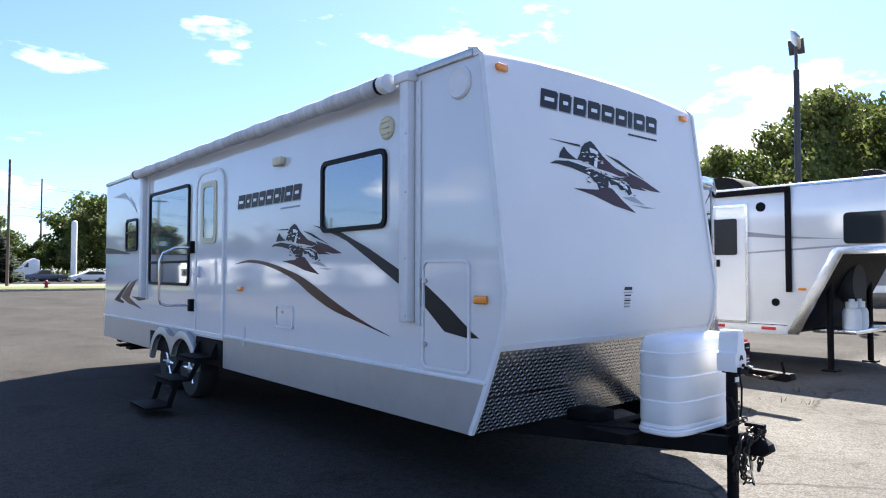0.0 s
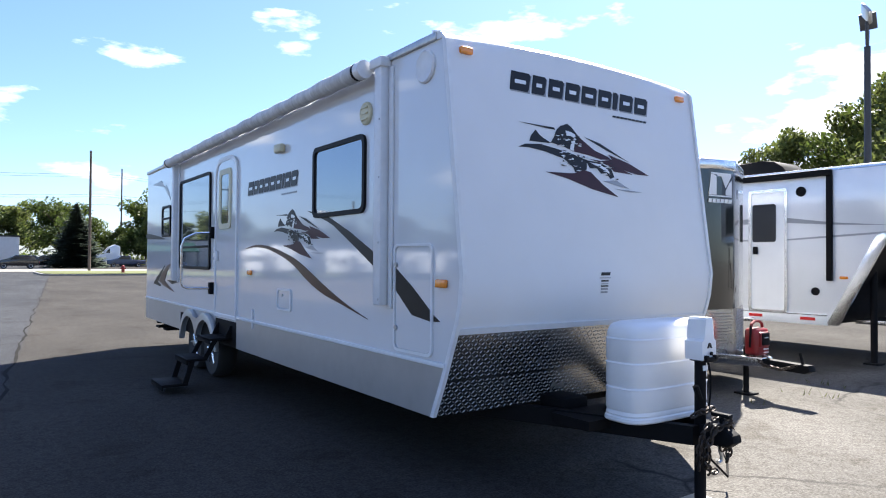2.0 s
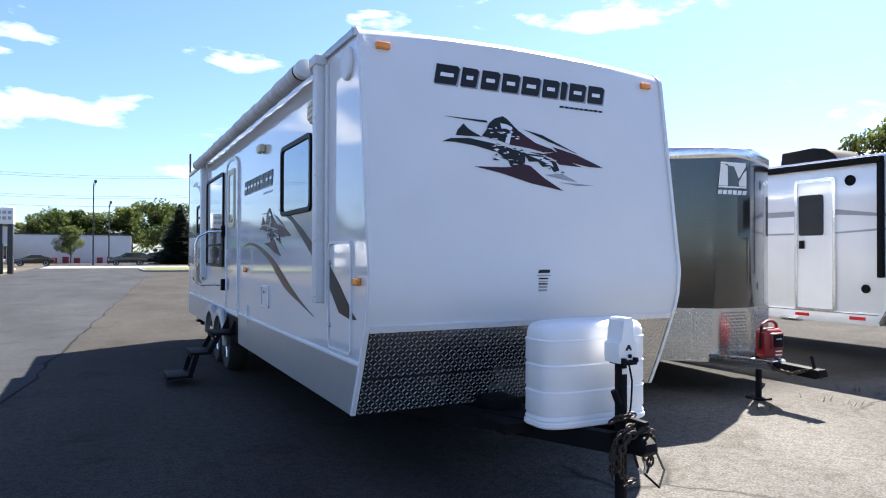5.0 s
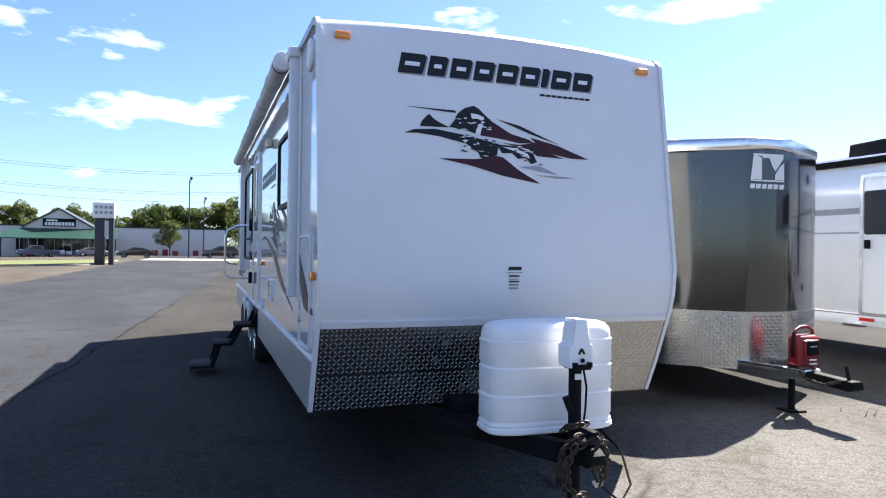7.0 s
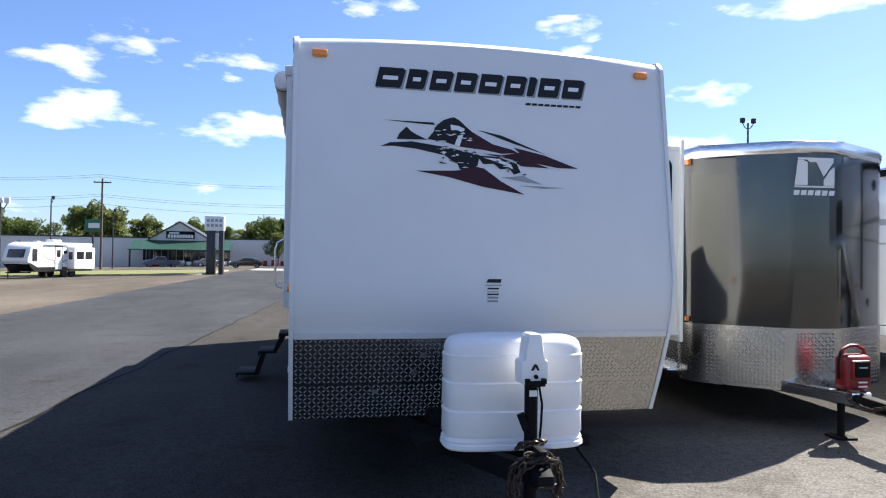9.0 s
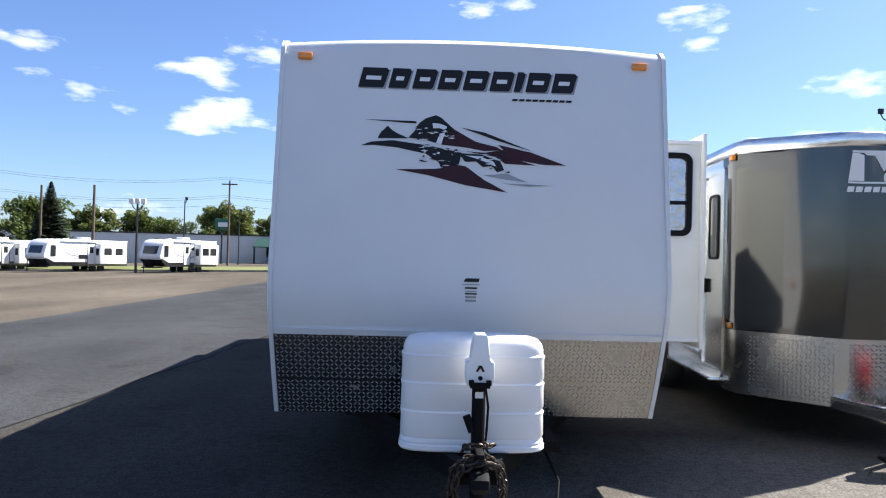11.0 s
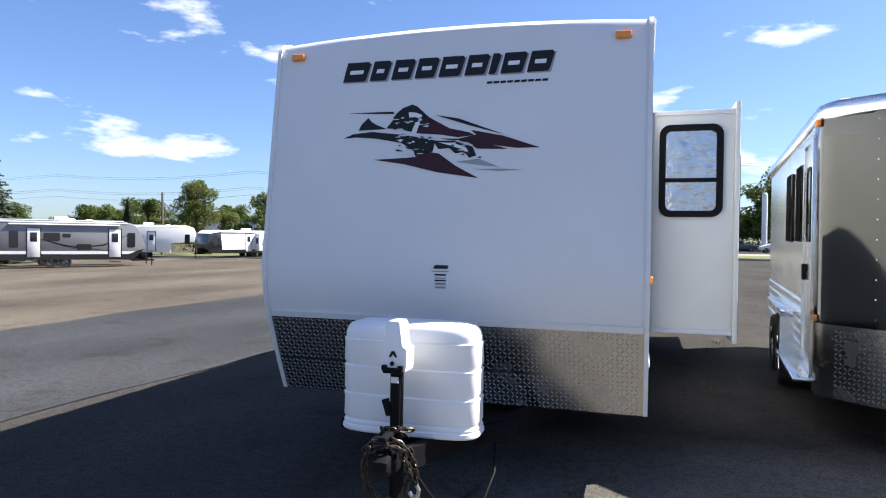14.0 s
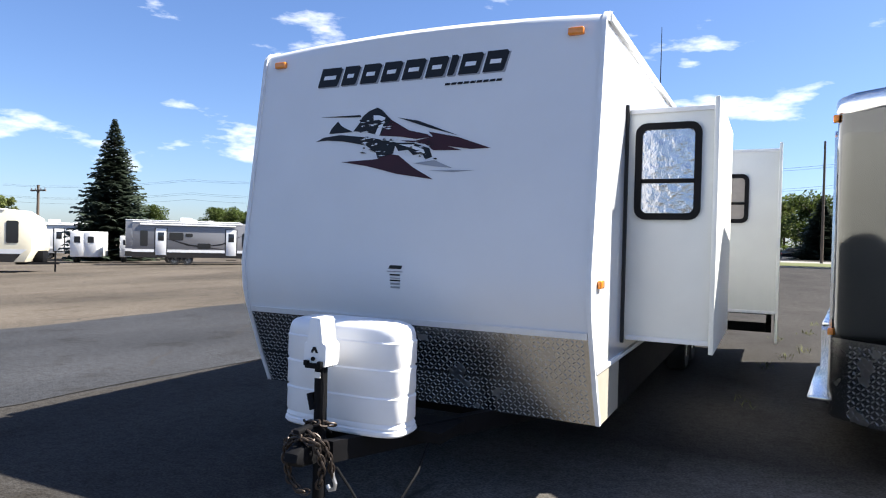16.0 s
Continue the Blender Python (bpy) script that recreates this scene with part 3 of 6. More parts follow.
for s in (-1, 1):
    for cy in (4.84, 5.58):
        wheel(cy, s * 1.08, s, trailer, 0.335)
bm = B()
arc_a = [(5.56 + 0.45 * math.cos(radians(a)), 0.36 + 0.415 * math.sin(radians(a))) for a in range(0, 131, 13)]
arc_b = [(4.84 + 0.45 * math.cos(radians(a)), 0.36 + 0.415 * math.sin(radians(a))) for a in range(50, 181, 13)]
in_a = [(5.56 + 0.38 * math.cos(radians(a)), 0.36 + 0.345 * math.sin(radians(a))) for a in range(0, 166, 15)]
in_b = [(4.84 + 0.38 * math.cos(radians(a)), 0.36 + 0.345 * math.sin(radians(a))) for a in range(15, 181, 15)]
line_o = arc_a + arc_b
line_i = in_a + in_b
prism(bm, line_o + list(reversed(line_i)), "x", -W - 0.005, -W - 0.07, 0.015)
part("fender", bm, SILVER, trailer, "silver-grey double-arched wheel fender")

# awning: rolled fabric, end caps and folded arms
bm = B()
rows = []
for i in range(61):
    y = 0.80 + (6.50 - 0.80) * i / 60
    rr = 0.060 + 0.004 * math.sin(i * 1.3) + 0.003 * math.sin(i * 0.37)
    rows.append([bm.verts.new((-1.33 + rr * math.cos(a), y, 2.772 + rr * math.sin(a))) for a in [2 * math.pi * j / 16 for j in range(16)]])
for p, q in zip(rows, rows[1:]):
    for j in range(16):
        bm.faces.new((p[j], p[(j + 1) % 16], q[(j + 1) % 16], q[j]))
aw = part("awning", bm, FABRIC, trailer, "rolled white awning with folded arms")
for y0, y1, m in ((0.72, 0.80, TRIMW), (0.795, 0.83, BLACK), (6.47, 6.52, BLACK), (6.52, 6.58, TRIMW)):
    bm = B()
    cyl(bm, (-1.33, y0, 2.772), (-1.33, y1, 2.772), 0.064, 18)
    part("end_cap", bm, m, aw, "awning end cap")
for y0, y1 in ((0.55, 0.65), (6.38, 6.49)):
    bm = B()
    box(bm, -W - 0.075, -W, y0, y1, 1.12, 2.80, 0.012)
    box(bm, -W - 0.09, -W, y0 - 0.02, y1 + 0.05, 2.76, 2.83, 0.012)
    arm = part("awning_arm", bm, TRIMW, aw, "white metal awning arm")
    bm = B()
    box(bm, -W - 0.018, -W, y0 - 0.06, y0 - 0.01, 1.10, 2.76, 0.005)
    part("arm_rail", bm, TRIMW, aw)
    for z in (1.16, 1.55, 2.0, 2.4):
        bm = B()
        cyl(bm, (-W - 0.078, (y0 + y1) / 2 - 0.03, z), (-W - 0.074, (y0 + y1) / 2 - 0.03, z), 0.008, 8)
        part("rivet", bm, STEEL, aw)

# hatches, vents, lamps on the side
def panel(name, y0, y1, z0, z1, r, label, x=-W, s=-1, m=WALL):
    bm = B()
    ring(bm, rounded(y0, y1, z0, z1, r), rounded(y0 + 0.018, y1 - 0.018, z0 + 0.018, z1 - 0.018, r * 0.8), "x", x, x + s * 0.014)
    f = part(name, bm, TRIMW, trailer, label)
    bm = B()
    prism(bm, rounded(y0 + 0.024, y1 - 0.024, z0 + 0.024, z1 - 0.024, r * 0.8), "x", x, x + s * 0.006)
    part("door_panel", bm, m, f)
    return f


hatch = panel("baggage_door", 0.0, 0.47, 0.825, 1.54, 0.05, "closed white baggage door with rounded corners")
for z in (0.98, 1.40):
    bm = B()
    cyl(bm, (-W - 0.006, 0.435, z), (-W - 0.02, 0.435, z), 0.016, 12)
    part("thumb_lock", bm, STEEL, hatch)
util = panel("utility_hatch", 2.27, 2.60, 0.96, 1.16, 0.03, "small square utility hatch")
bm = B()
cyl(bm, (-W - 0.006, 2.47, 1.10), (-W - 0.02, 2.47, 1.10), 0.012, 10)
part("lock", bm, STEEL, util)


def disc(name, y, z, r, m, label, ribs=0):
    bm = B()
    lathe(bm, [(r, 0.0), (r, -0.012), (r * 0.9, -0.022), (r * 0.82, -0.018), (0.02, -0.024)], 24, (-W, y, z), "x")
    d = part(name, bm, m, trailer, label)
    for i in range(ribs):
        zz = z - r * 0.5 + r * i / max(1, ribs - 1)
        bm = B()
        box(bm, -W - 0.03, -W - 0.018, y - r * 0.55, y + r * 0.55, zz - 0.006, zz + 0.006)
        part("rib", bm, m, d)
    return d


disc("speaker", 0.10, 2.66, 0.105, TRIMW, "round white outdoor speaker")
disc("vent_cover", 0.885, 2.50, 0.085, IVORY, "yellowed round furnace vent cover", 3)
disc("vent_cover", 6.62, 2.44, 0.085, IVORY, "yellowed round vent cover", 3)
bm = B()
box(bm, -W - 0.06, -W, 2.45, 2.62, 2.42, 2.50, 0.02)
part("porch_light", bm, IVORY, trailer, "yellowed porch light")


def marker(name, c, size, m, s, axis):
    bm = B()
    x, y, z = c
    if axis == "x":
        box(bm, min(x, x + s * 0.028), max(x, x + s * 0.028), y - size[0], y + size[0], z - size[1], z + size[1], 0.01, 3)
    else:
        box(bm, x - size[0], x + size[0], y - 0.028, y + 0.01, z - size[1], z + size[1], 0.01, 3)
    part(name, bm, m, trailer, "amber marker lamp")


marker("marker_lamp", (-W, -0.10, 1.29), (0.055, 0.026), AMBER, -1, "x")
marker("marker_lamp", (-W, 3.37, 1.29), (0.05, 0.024), AMBER, -1, "x")
marker("marker_lamp", (W, -0.10, 1.29), (0.04, 0.024), AMBER, 1, "x")
marker("marker_lamp", (-1.075, front_y(2.735), 2.735), (0.047, 0.022), AMBER, 1, "y")
marker("marker_lamp", (1.06, front_y(2.735), 2.735), (0.047, 0.022), AMBER, 1, "y")
bm = B()
box(bm, -W - 0.02, -W, 3.26, 3.275, 0.72, 0.92, 0.005)
part("door_catch", bm, TRIMW, trailer, "door hold-back catch")


# graphics: thin vinyl pieces laid 3 to 5 mm over the wall
def vinyl_front(name, pts, m, lift=0.004, label=""):
    bm = B()
    lo = [bm.verts.new((x, front_y(z) - lift, z)) for x, z in pts]
    hi = [bm.verts.new((x, front_y(z) - lift + 0.003, z)) for x, z in pts]
    bm.faces.new(lo)
    for i in range(len(pts)):
        k = (i + 1) % len(pts)
        bm.faces.new((lo[i], hi[i], hi[k], lo[k]))
    return part(name, bm, m, trailer, label)


def vinyl_side(name, pts, m, lift=0.004, label=""):
    bm = B()
    prism(bm, pts, "x", -W - 0.0005, -W - lift)
    return part(name, bm, m, trailer, label)


def spline(pts, n=5):
    """A closed outline smoothed through its corners."""
    out, k = [], len(pts)
    for i in range(k):
        p0, p1, p2, p3 = (Vector(pts[(i + j) % k]) for j in (-1, 0, 1, 2))
        for s in range(n):
            t = s / n
            out.append(tuple(0.5 * ((2 * p1) + (p2 - p0) * t + (2 * p0 - 5 * p1 + 4 * p2 - p3) * t * t + (3 * p1 - p0 - 3 * p2 + p3) * t ** 3)))
    return out


MOUNTAIN = [
    ("streak", INK, 0, [(-0.674, 2.335), (-0.365, 2.333), (-0.358, 2.319), (-0.421, 2.32)]),
    ("small_peak", INK, 0, [(-0.6, 2.216), (-0.583, 2.254), (-0.538, 2.298), (-0.51, 2.27), (-0.476, 2.25), (-0.408, 2.221)]),
    ("peak", INK, 0, [(-0.408, 2.225), (-0.37, 2.27), (-0.344, 2.32), (-0.302, 2.353), (-0.238, 2.375), (-0.203, 2.359), (-0.126, 2.289), (-0.199, 2.186), (-0.311, 2.216)]),
    ("ridge", MAROON, 0, [(-0.126, 2.289), (0.015, 2.211), (0.144, 2.181), (0.18, 2.161), (0.071, 2.153), (-0.043, 2.172), (-0.199, 2.186)]),
    ("snow", GEL, 1, [(-0.26, 2.324), (-0.211, 2.32), (-0.169, 2.304), (-0.172, 2.275), (-0.215, 2.292), (-0.254, 2.289)]),
    ("snow", GEL, 1, [(-0.212, 2.256), (-0.178, 2.264), (-0.202, 2.186), (-0.234, 2.196)]),
    ("wing", MAROON, 0, [(-0.044, 2.148), (0.071, 2.142), (0.19, 2.164), (0.155, 2.196), (0.363, 2.152), (0.584, 2.075), (0.449, 2.075), (0.295, 2.098), (0.392, 2.07), (0.199, 2.076), (0.142, 2.117)]),
    ("streak", INK, 0, [(-0.076, 2.299), (0.074, 2.271), (0.363, 2.162), (0.145, 2.224)]),
    ("swoosh", INK, 0, [(-0.701, 2.167), (-0.64, 2.193), (-0.504, 2.205), (-0.269, 2.176), (-0.073, 2.137), (-0.088, 2.065), (-0.201, 2.039), (-0.215, 2.073), (-0.298, 2.126), (-0.477, 2.160), (-0.613, 2.172)]),
    ("wing", MAROON, 0, [(-0.478, 2.021), (-0.244, 2.03), (-0.201, 2.035), (-0.131, 2.066), (-0.046, 2.052), (0.066, 1.972), (0.215, 1.893), (-0.049, 1.933), (-0.272, 1.988)]),
    ("foam", INK, 0, [(-0.09, 2.135), (0.05, 2.13), (0.17, 2.09), (0.195, 2.035), (0.15, 2.02), (0.12, 2.06), (0.06, 2.05), (0.02, 2.085), (-0.05, 2.08)]),
    ("foam", GEL, 1, [(-0.05, 2.122), (0.04, 2.118), (0.13, 2.085), (0.15, 2.05), (0.10, 2.075), (0.03, 2.10)]),
    ("wisp", GREYD, 0, [(0.067, 1.998), (0.211, 2.013), (0.341, 1.961), (0.225, 1.973)]),
    ("wisp", GREYD, 0, [(0.181, 1.95), (0.326, 1.949), (0.488, 1.943), (0.34, 1.935)]),
]
for nm, m, up, pts in MOUNTAIN:
    vinyl_front("decal_" + nm, pts, m, 0.004 + 0.0025 * up, "vinyl mountain graphic")
    vinyl_side("decal_" + nm, [(2.71 - (x + 0.70) * 0.95, 1.69 + (z - 2.167) * 0.92) for x, z in pts], m, 0.004 + 0.0025 * up, "vinyl mountain graphic")
rnd = random.Random(4)
for i in range(90):
    # flecks of rock, foam and water in the mountain graphic
    x, z = rnd.uniform(-0.33, 0.22), 0
    z = 2.135 - 0.09 * (x + 0.1) + rnd.uniform(-0.10, 0.03) if i % 3 else rnd.uniform(2.21, 2.30)
    x = x if i % 3 else rnd.uniform(-0.36, -0.12)
    w, h = rnd.uniform(0.004, 0.026), rnd.uniform(0.002, 0.006)
    pts = [(x - w, z - h * 0.3), (x, z + h), (x + w, z + h * 0.2), (x + w * 0.3, z - h)]
    m = GEL if i % 2 else INK
    vinyl_front("decal_fleck", pts, m, 0.0085)
    vinyl_side("decal_fleck", [(2.71 - (a + 0.70) * 0.95, 1.69 + (b - 2.167) * 0.92) for a, b in pts], m, 0.0085)

# brand plate as plain slanted blocks with a pale slot, a grey shade line and a thin bar below
BLOCKS = [(-0.735, 0.165), (-0.545, 0.12), (-0.395, 0.135), (-0.235, 0.135), (-0.075, 0.145), (0.095, 0.135), (0.25, 0.05), (0.325, 0.14), (0.49, 0.14)]


def block(put, x, w, z0, z1, lead=0.035):
    sl = lambda z: (z - z0) * 0.22
    put("brand_shade", [(x + 0.006 + sl(z0), z0 - 0.008), (x + w + 0.007, z0 - 0.008), (x + w + 0.010 + sl(z1), z1 - 0.012), (x + 0.010 + sl(z1), z1 - 0.012)], GREYD, 0.003)
    put("brand_block", [(x, z0), (x + w - 0.012, z0), (x + w, z0 + 0.015), (x + w + sl(z1), z1 - 0.015), (x + w - 0.014 + sl(z1), z1), (x + sl(z1), z1)], INK, 0.005)
    if w > 0.1:
        h = z1 - z0
        a, b = z0 + h * 0.38, z0 + h * 0.58
        put("brand_slot", [(x + lead + sl(a), a), (x + w - lead + sl(a), a), (x + w - lead + sl(b), b), (x + lead + sl(b), b)], GEL, 0.0075)


for x, w in BLOCKS:
    block(lambda n, p, m, l: vinyl_front(n, p, m, l, "plain dark block of the brand graphic"), x, w, 2.545, 2.675)
    block(lambda n, p, m, l: vinyl_side(n, [(3.47 - (a + 0.735) * 0.95, 2.09 + (b - 2.545) * 1.05) for a, b in p], m, l, "plain dark block of the brand graphic"), x, w, 2.545, 2.675)
for i in range(9):
    x = 0.24 + 0.043 * i
    p = [(x, 2.484), (x + 0.034, 2.484), (x + 0.04, 2.498), (x + 0.006, 2.498)]
    vinyl_front("brand_bar", p, INK, 0.004)
    vinyl_side("brand_bar", [(3.47 - (a + 0.735) * 0.95, 2.09 + (b - 2.545) * 1.05) for a, b in p], GREYD, 0.004)
for i, (z, h, w, m) in enumerate(((1.335, 0.022, 0.046, INK), (1.316, 0.005, 0.055, GREYD), (1.293, 0.010, 0.036, INK), (1.275, 0.005, 0.034, GREYD), (1.258, 0.009, 0.036, INK), (1.236, 0.012, 0.033, GREYD), (1.214, 0.012, 0.033, GREYD))):
    vinyl_front("sticker_bar", [(-w, z), (w, z), (w + (0.006 if i == 0 else 0), z + h), (-w + (0.012 if i == 0 else 0), z + h)], m, 0.004, "dealer sticker with unreadable lines")

# sweeping stripes along the side
vinyl_side("stripe", spline([(3.53, 1.535), (3.2, 1.575), (2.84, 1.555), (2.45, 1.49), (2.08, 1.40), (1.53, 1.20), (1.15, 1.08), (0.84, 1.0), (1.25, 1.08), (1.63, 1.155), (1.95, 1.26), (2.3, 1.40), (2.8, 1.515), (3.2, 1.55)]), BROWND, 0.004, "sweeping dark brown stripe")
vinyl_side("stripe", spline([(1.95, 1.85), (1.75, 1.82), (1.50, 1.77)], 1) + [(1.13, 1.64), (0.70, 1.46), (0.70, 1.355), (1.10, 1.55), (1.42, 1.70), (1.54, 1.74)], INK, 0.004, "sweeping black stripe")
vinyl_side("stripe", [(0.515, 1.44), (0.475, 1.40), (0.475, 1.22), (0.515, 1.25)], INK, 0.004, "sweeping black stripe")
vinyl_side("stripe", [(0.44, 1.375), (0.24, 1.26), (0.03, 1.12), (0.03, 1.05), (0.24, 1.075), (0.44, 1.225)], INK, 0.0095, "black stripe across the baggage door")
vinyl_side("stripe", [(-0.005, 1.09), (-0.075, 1.055), (-0.005, 1.05)], INK, 0.004, "sweeping black stripe")
vinyl_side("stripe", spline([(8.44, 1.83), (7.8, 1.79), (7.12, 1.715), (7.8, 1.73), (8.44, 1.75)], 3), INK, 0.004, "black rear stripe")
vinyl_side("stripe", [(7.13, 1.335), (7.5, 1.21), (7.92, 1.036), (7.46, 1.0), (7.40, 1.03), (7.62, 1.065), (7.40, 1.19)], INK, 0.004, "black chevron graphic")
vinyl_side("stripe", [(6.75, 1.365), (7.02, 1.32), (7.32, 1.21), (7.54, 1.085), (7.2, 1.015), (6.57, 0.954), (6.92, 1.035), (7.16, 1.10), (7.06, 1.20), (6.92, 1.29)], BROWND, 0.0045, "brown chevron graphic")
vinyl_side("stripe", [(7.045, 1.115), (6.272, 1.107), (6.71, 1.06)], INK, 0.004, "black tail of the chevron graphic")
vinyl_side("stripe", [(8.05, 2.60), (7.46, 2.62), (7.25, 2.50), (7.45, 2.53)], GREYD, 0.004, "grey tail graphic")
vinyl_side("stripe", [(7.25, 2.50), (6.85, 2.28), (6.95, 2.40), (7.15, 2.53)], GREYD, 0.004, "grey tail graphic")

# slide-outs on the far side
def slide(y0, y1, xo, z0, z1, flange, win, pane):
    bm = B()
    box(bm, W - 0.02, xo - 0.03, y0, y1, z0, z1, 0.006)
    sl = part("slide_out", bm, CREAM, trailer, "extended off-white slide-out room")
    bm = B()
    box(bm, xo - 0.03, xo, y0 - 0.035, y1 + 0.035, flange[0], flange[1], 0.006)
    part("slide_face", bm, CREAM, sl, "flanged outer face of the slide-out")
    bm = B()
    box(bm, W, W + 0.02, y0 - 0.03, y0 - 0.002, z0 - 0.02, z1 + 0.03)
    part("wiper_seal", bm, RUBBER, sl, "black rubber seal")
    for zt in (z0, z1 - 0.03):
        bm = B()
        box(bm, W + 0.03, xo - 0.03, y0 - 0.012, y0, zt, zt + 0.03, 0.003)
        part("slide_trim", bm, TRIMW, sl)
    x0, x1, wz0, wz1 = win
    bm = B()
    ring(bm, rounded(x0, x1, wz0, wz1, 0.07), rounded(x0 + 0.042, x1 - 0.042, wz0 + 0.042, wz1 - 0.042, 0.04), "y", y0, y0 - 0.022)
    part("window_frame", bm, FRAMEB, sl, "black rounded window frame")
    mid = wz0 + (wz1 - wz0) * 0.40
    bm = B()
    box(bm, x0 + 0.02, x1 - 0.02, y0 - 0.018, y0, mid - 0.014, mid + 0.014, 0.004)
    part("sash_bar", bm, FRAMEB, sl)
    bm = B()
    prism(bm, rounded(x0 + 0.03, x1 - 0.03, wz0 + 0.03, wz1 - 0.03, 0.035), "y", y0 - 0.002, y0 - 0.008)
    part("pane", bm, pane, sl, "window pane lined inside" if pane is FOIL else "window pane with a blind behind")
    return sl


slide(0.57, 1.95, 1.79, 0.90, 2.40, (0.85, 2.45), (1.285, 1.69, 1.685, 2.305), FOIL)
slide(3.9, 7.3, 2.17, 0.83, 2.56, (0.53, 2.62), (1.45, 1.86, 1.78, 2.30), SHADEM)
bm = B()
for y in (4.4, 6.6):
    box(bm, W - 0.3, 2.05, y, y + 0.08, 0.58, 0.68, 0.006)
box(bm, 2.05, 2.11, 4.4, 6.7, 0.58, 0.66, 0.006)
part("slide_rail", bm, BLACK, trailer, "black slide-out support rail")

for y in (7.4, 7.9):
    bm = B()
    prism(bm, [(-1.15, 0.36), (-0.75, 0.42), (-0.68, 0.42), (-1.05, 0.35)], "y", y, y + 0.05)
    prism(bm, [(-0.75, 0.36), (-1.12, 0.42), (-1.05, 0.43), (-0.68, 0.37)], "y", y + 0.06, y + 0.11)
    box(bm, -1.15, -0.70, y - 0.06, y + 0.16, 0.33, 0.36, 0.005)
    box(bm, -1.15, -0.70, y - 0.02, y + 0.12, 0.40, 0.46, 0.005)
    part("stabiliser_jack", bm, BLACK, trailer, "black scissor stabiliser jack")

bm = B()
cyl(bm, (1.12, 2.6, 2.85), (1.12, 2.6, 3.55), 0.006, 6, 0.003)
part("antenna", bm, BLACK, trailer, "thin black whip antenna")

# chassis, tongue, jack, coupler
bm = B()
for s in (-1, 1):
    prism(bm, [(s * 1.0, 0.9), (s * 0.94, 0.9), (s * 0.03, -1.06), (s * 0.10, -1.06)], "z", 0.36, 0.47)
    box(bm, min(s * 0.75, s * 0.83), max(s * 0.75, s * 0.83), 0.5, 8.3, 0.33, 0.46)
box(bm, -0.64, 0.64, 0.15, 0.22, 0.37, 0.46)
box(bm, -0.5, 0.5, -0.62, -0.30, 0.40, 0.46)
part("a_frame_tongue", bm, BLACK, trailer, "black steel A-frame tongue")
bm = B()
box(bm, -0.38, -0.16, -0.30, -0.05, 0.40, 0.53, 0.02)
part("battery_box", bm, BLACK, trailer, "black battery box on the tongue")
bm = B()
prism(bm, [(-1.02, 0.37), (-1.14, 0.37), (-1.24, 0.375), (-1.285, 0.41), (-1.275, 0.45), (-1.23, 0.475), (-1.12, 0.485), (-1.02, 0.47)], "x", -0.045, 0.045, 0.018)
coupler = part("coupler", bm, BLACK, trailer, "black ball coupler")
bm = B()
cyl(bm, (0, -1.20, 0.49), (0.0, -1.16, 0.545), 0.018, 10)
box(bm, -0.02, 0.02, -1.24, -1.12, 0.535, 0.56, 0.008)
part("latch_lever", bm, BLACK, coupler)
bm = B()
cyl(bm, (0, -1.04, 0.03), (0, -1.04, 0.86), 0.034, 16)
jack = part("tongue_jack", bm, BLACK, trailer, "electric tongue jack with white plastic head")
bm = B()
cyl(bm, (0, -1.04, 0.02), (0, -1.04, 0.40), 0.026, 14)
part("inner_tube", bm, STEEL, jack, "bare steel inner tube")
bm = B()
box(bm, -0.09, 0.09, -1.13, -0.95, 0.0, 0.02, 0.004)
part("foot", bm, STEEL, jack)
bm = B()
prism(bm, [(-0.064, 0.855), (0.064, 0.855), (0.070, 0.885), (0.070, 0.965), (0.060, 0.975), (0.044, 0.977), (0.037, 1.09), (0.025, 1.105), (-0.025, 1.105), (-0.037, 1.09), (-0.044, 0.977), (-0.060, 0.975), (-0.070, 0.965), (-0.070, 0.885)], "y", -1.10, -0.98, 0.004)
part("jack_head", bm, TANKW, jack, "white plastic motor housing")
bm = B()
box(bm, -0.05, 0.05, -1.118, -1.0, 0.845, 0.872, 0.004)
box(bm, -0.055, -0.03, -1.122, -1.10, 0.858, 0.885, 0.003)
box(bm, 0.03, 0.055, -1.122, -1.10, 0.858, 0.885, 0.003)
cyl(bm, (0, -1.118, 0.895), (0, -1.109, 0.895), 0.011, 12)
part("switch_plate", bm, BLACK, jack)
bm = B()
prism(bm, [(-0.022, 0.925), (-0.007, 0.955), (0.007, 0.955), (0.022, 0.925), (0.011, 0.925), (0.0, 0.942), (-0.011, 0.925)], "y", -1.105, -1.099)
part("badge", bm, INK, jack, "small dark badge")
bm = B()
box(bm, -0.02, 0.02, -1.077, -1.07, 0.79, 0.82)
part("label", bm, SIGNW, jack, "small white label")
bm = B()
tube(bm, [(0.03, -1.07, 0.85), (0.045, -1.08, 0.75), (0.04, -1.08, 0.64), (0.035, -1.07, 0.55), (0.06, -1.02, 0.50)], 0.006, 6)
part("cable", bm, BLACK, jack)
bm = B()
cyl(bm, (-0.06, -1.05, 0.70), (-0.03, -1.06, 0.62), 0.02, 10)
part("plug", bm, BLACK, jack, "black wiring plug")


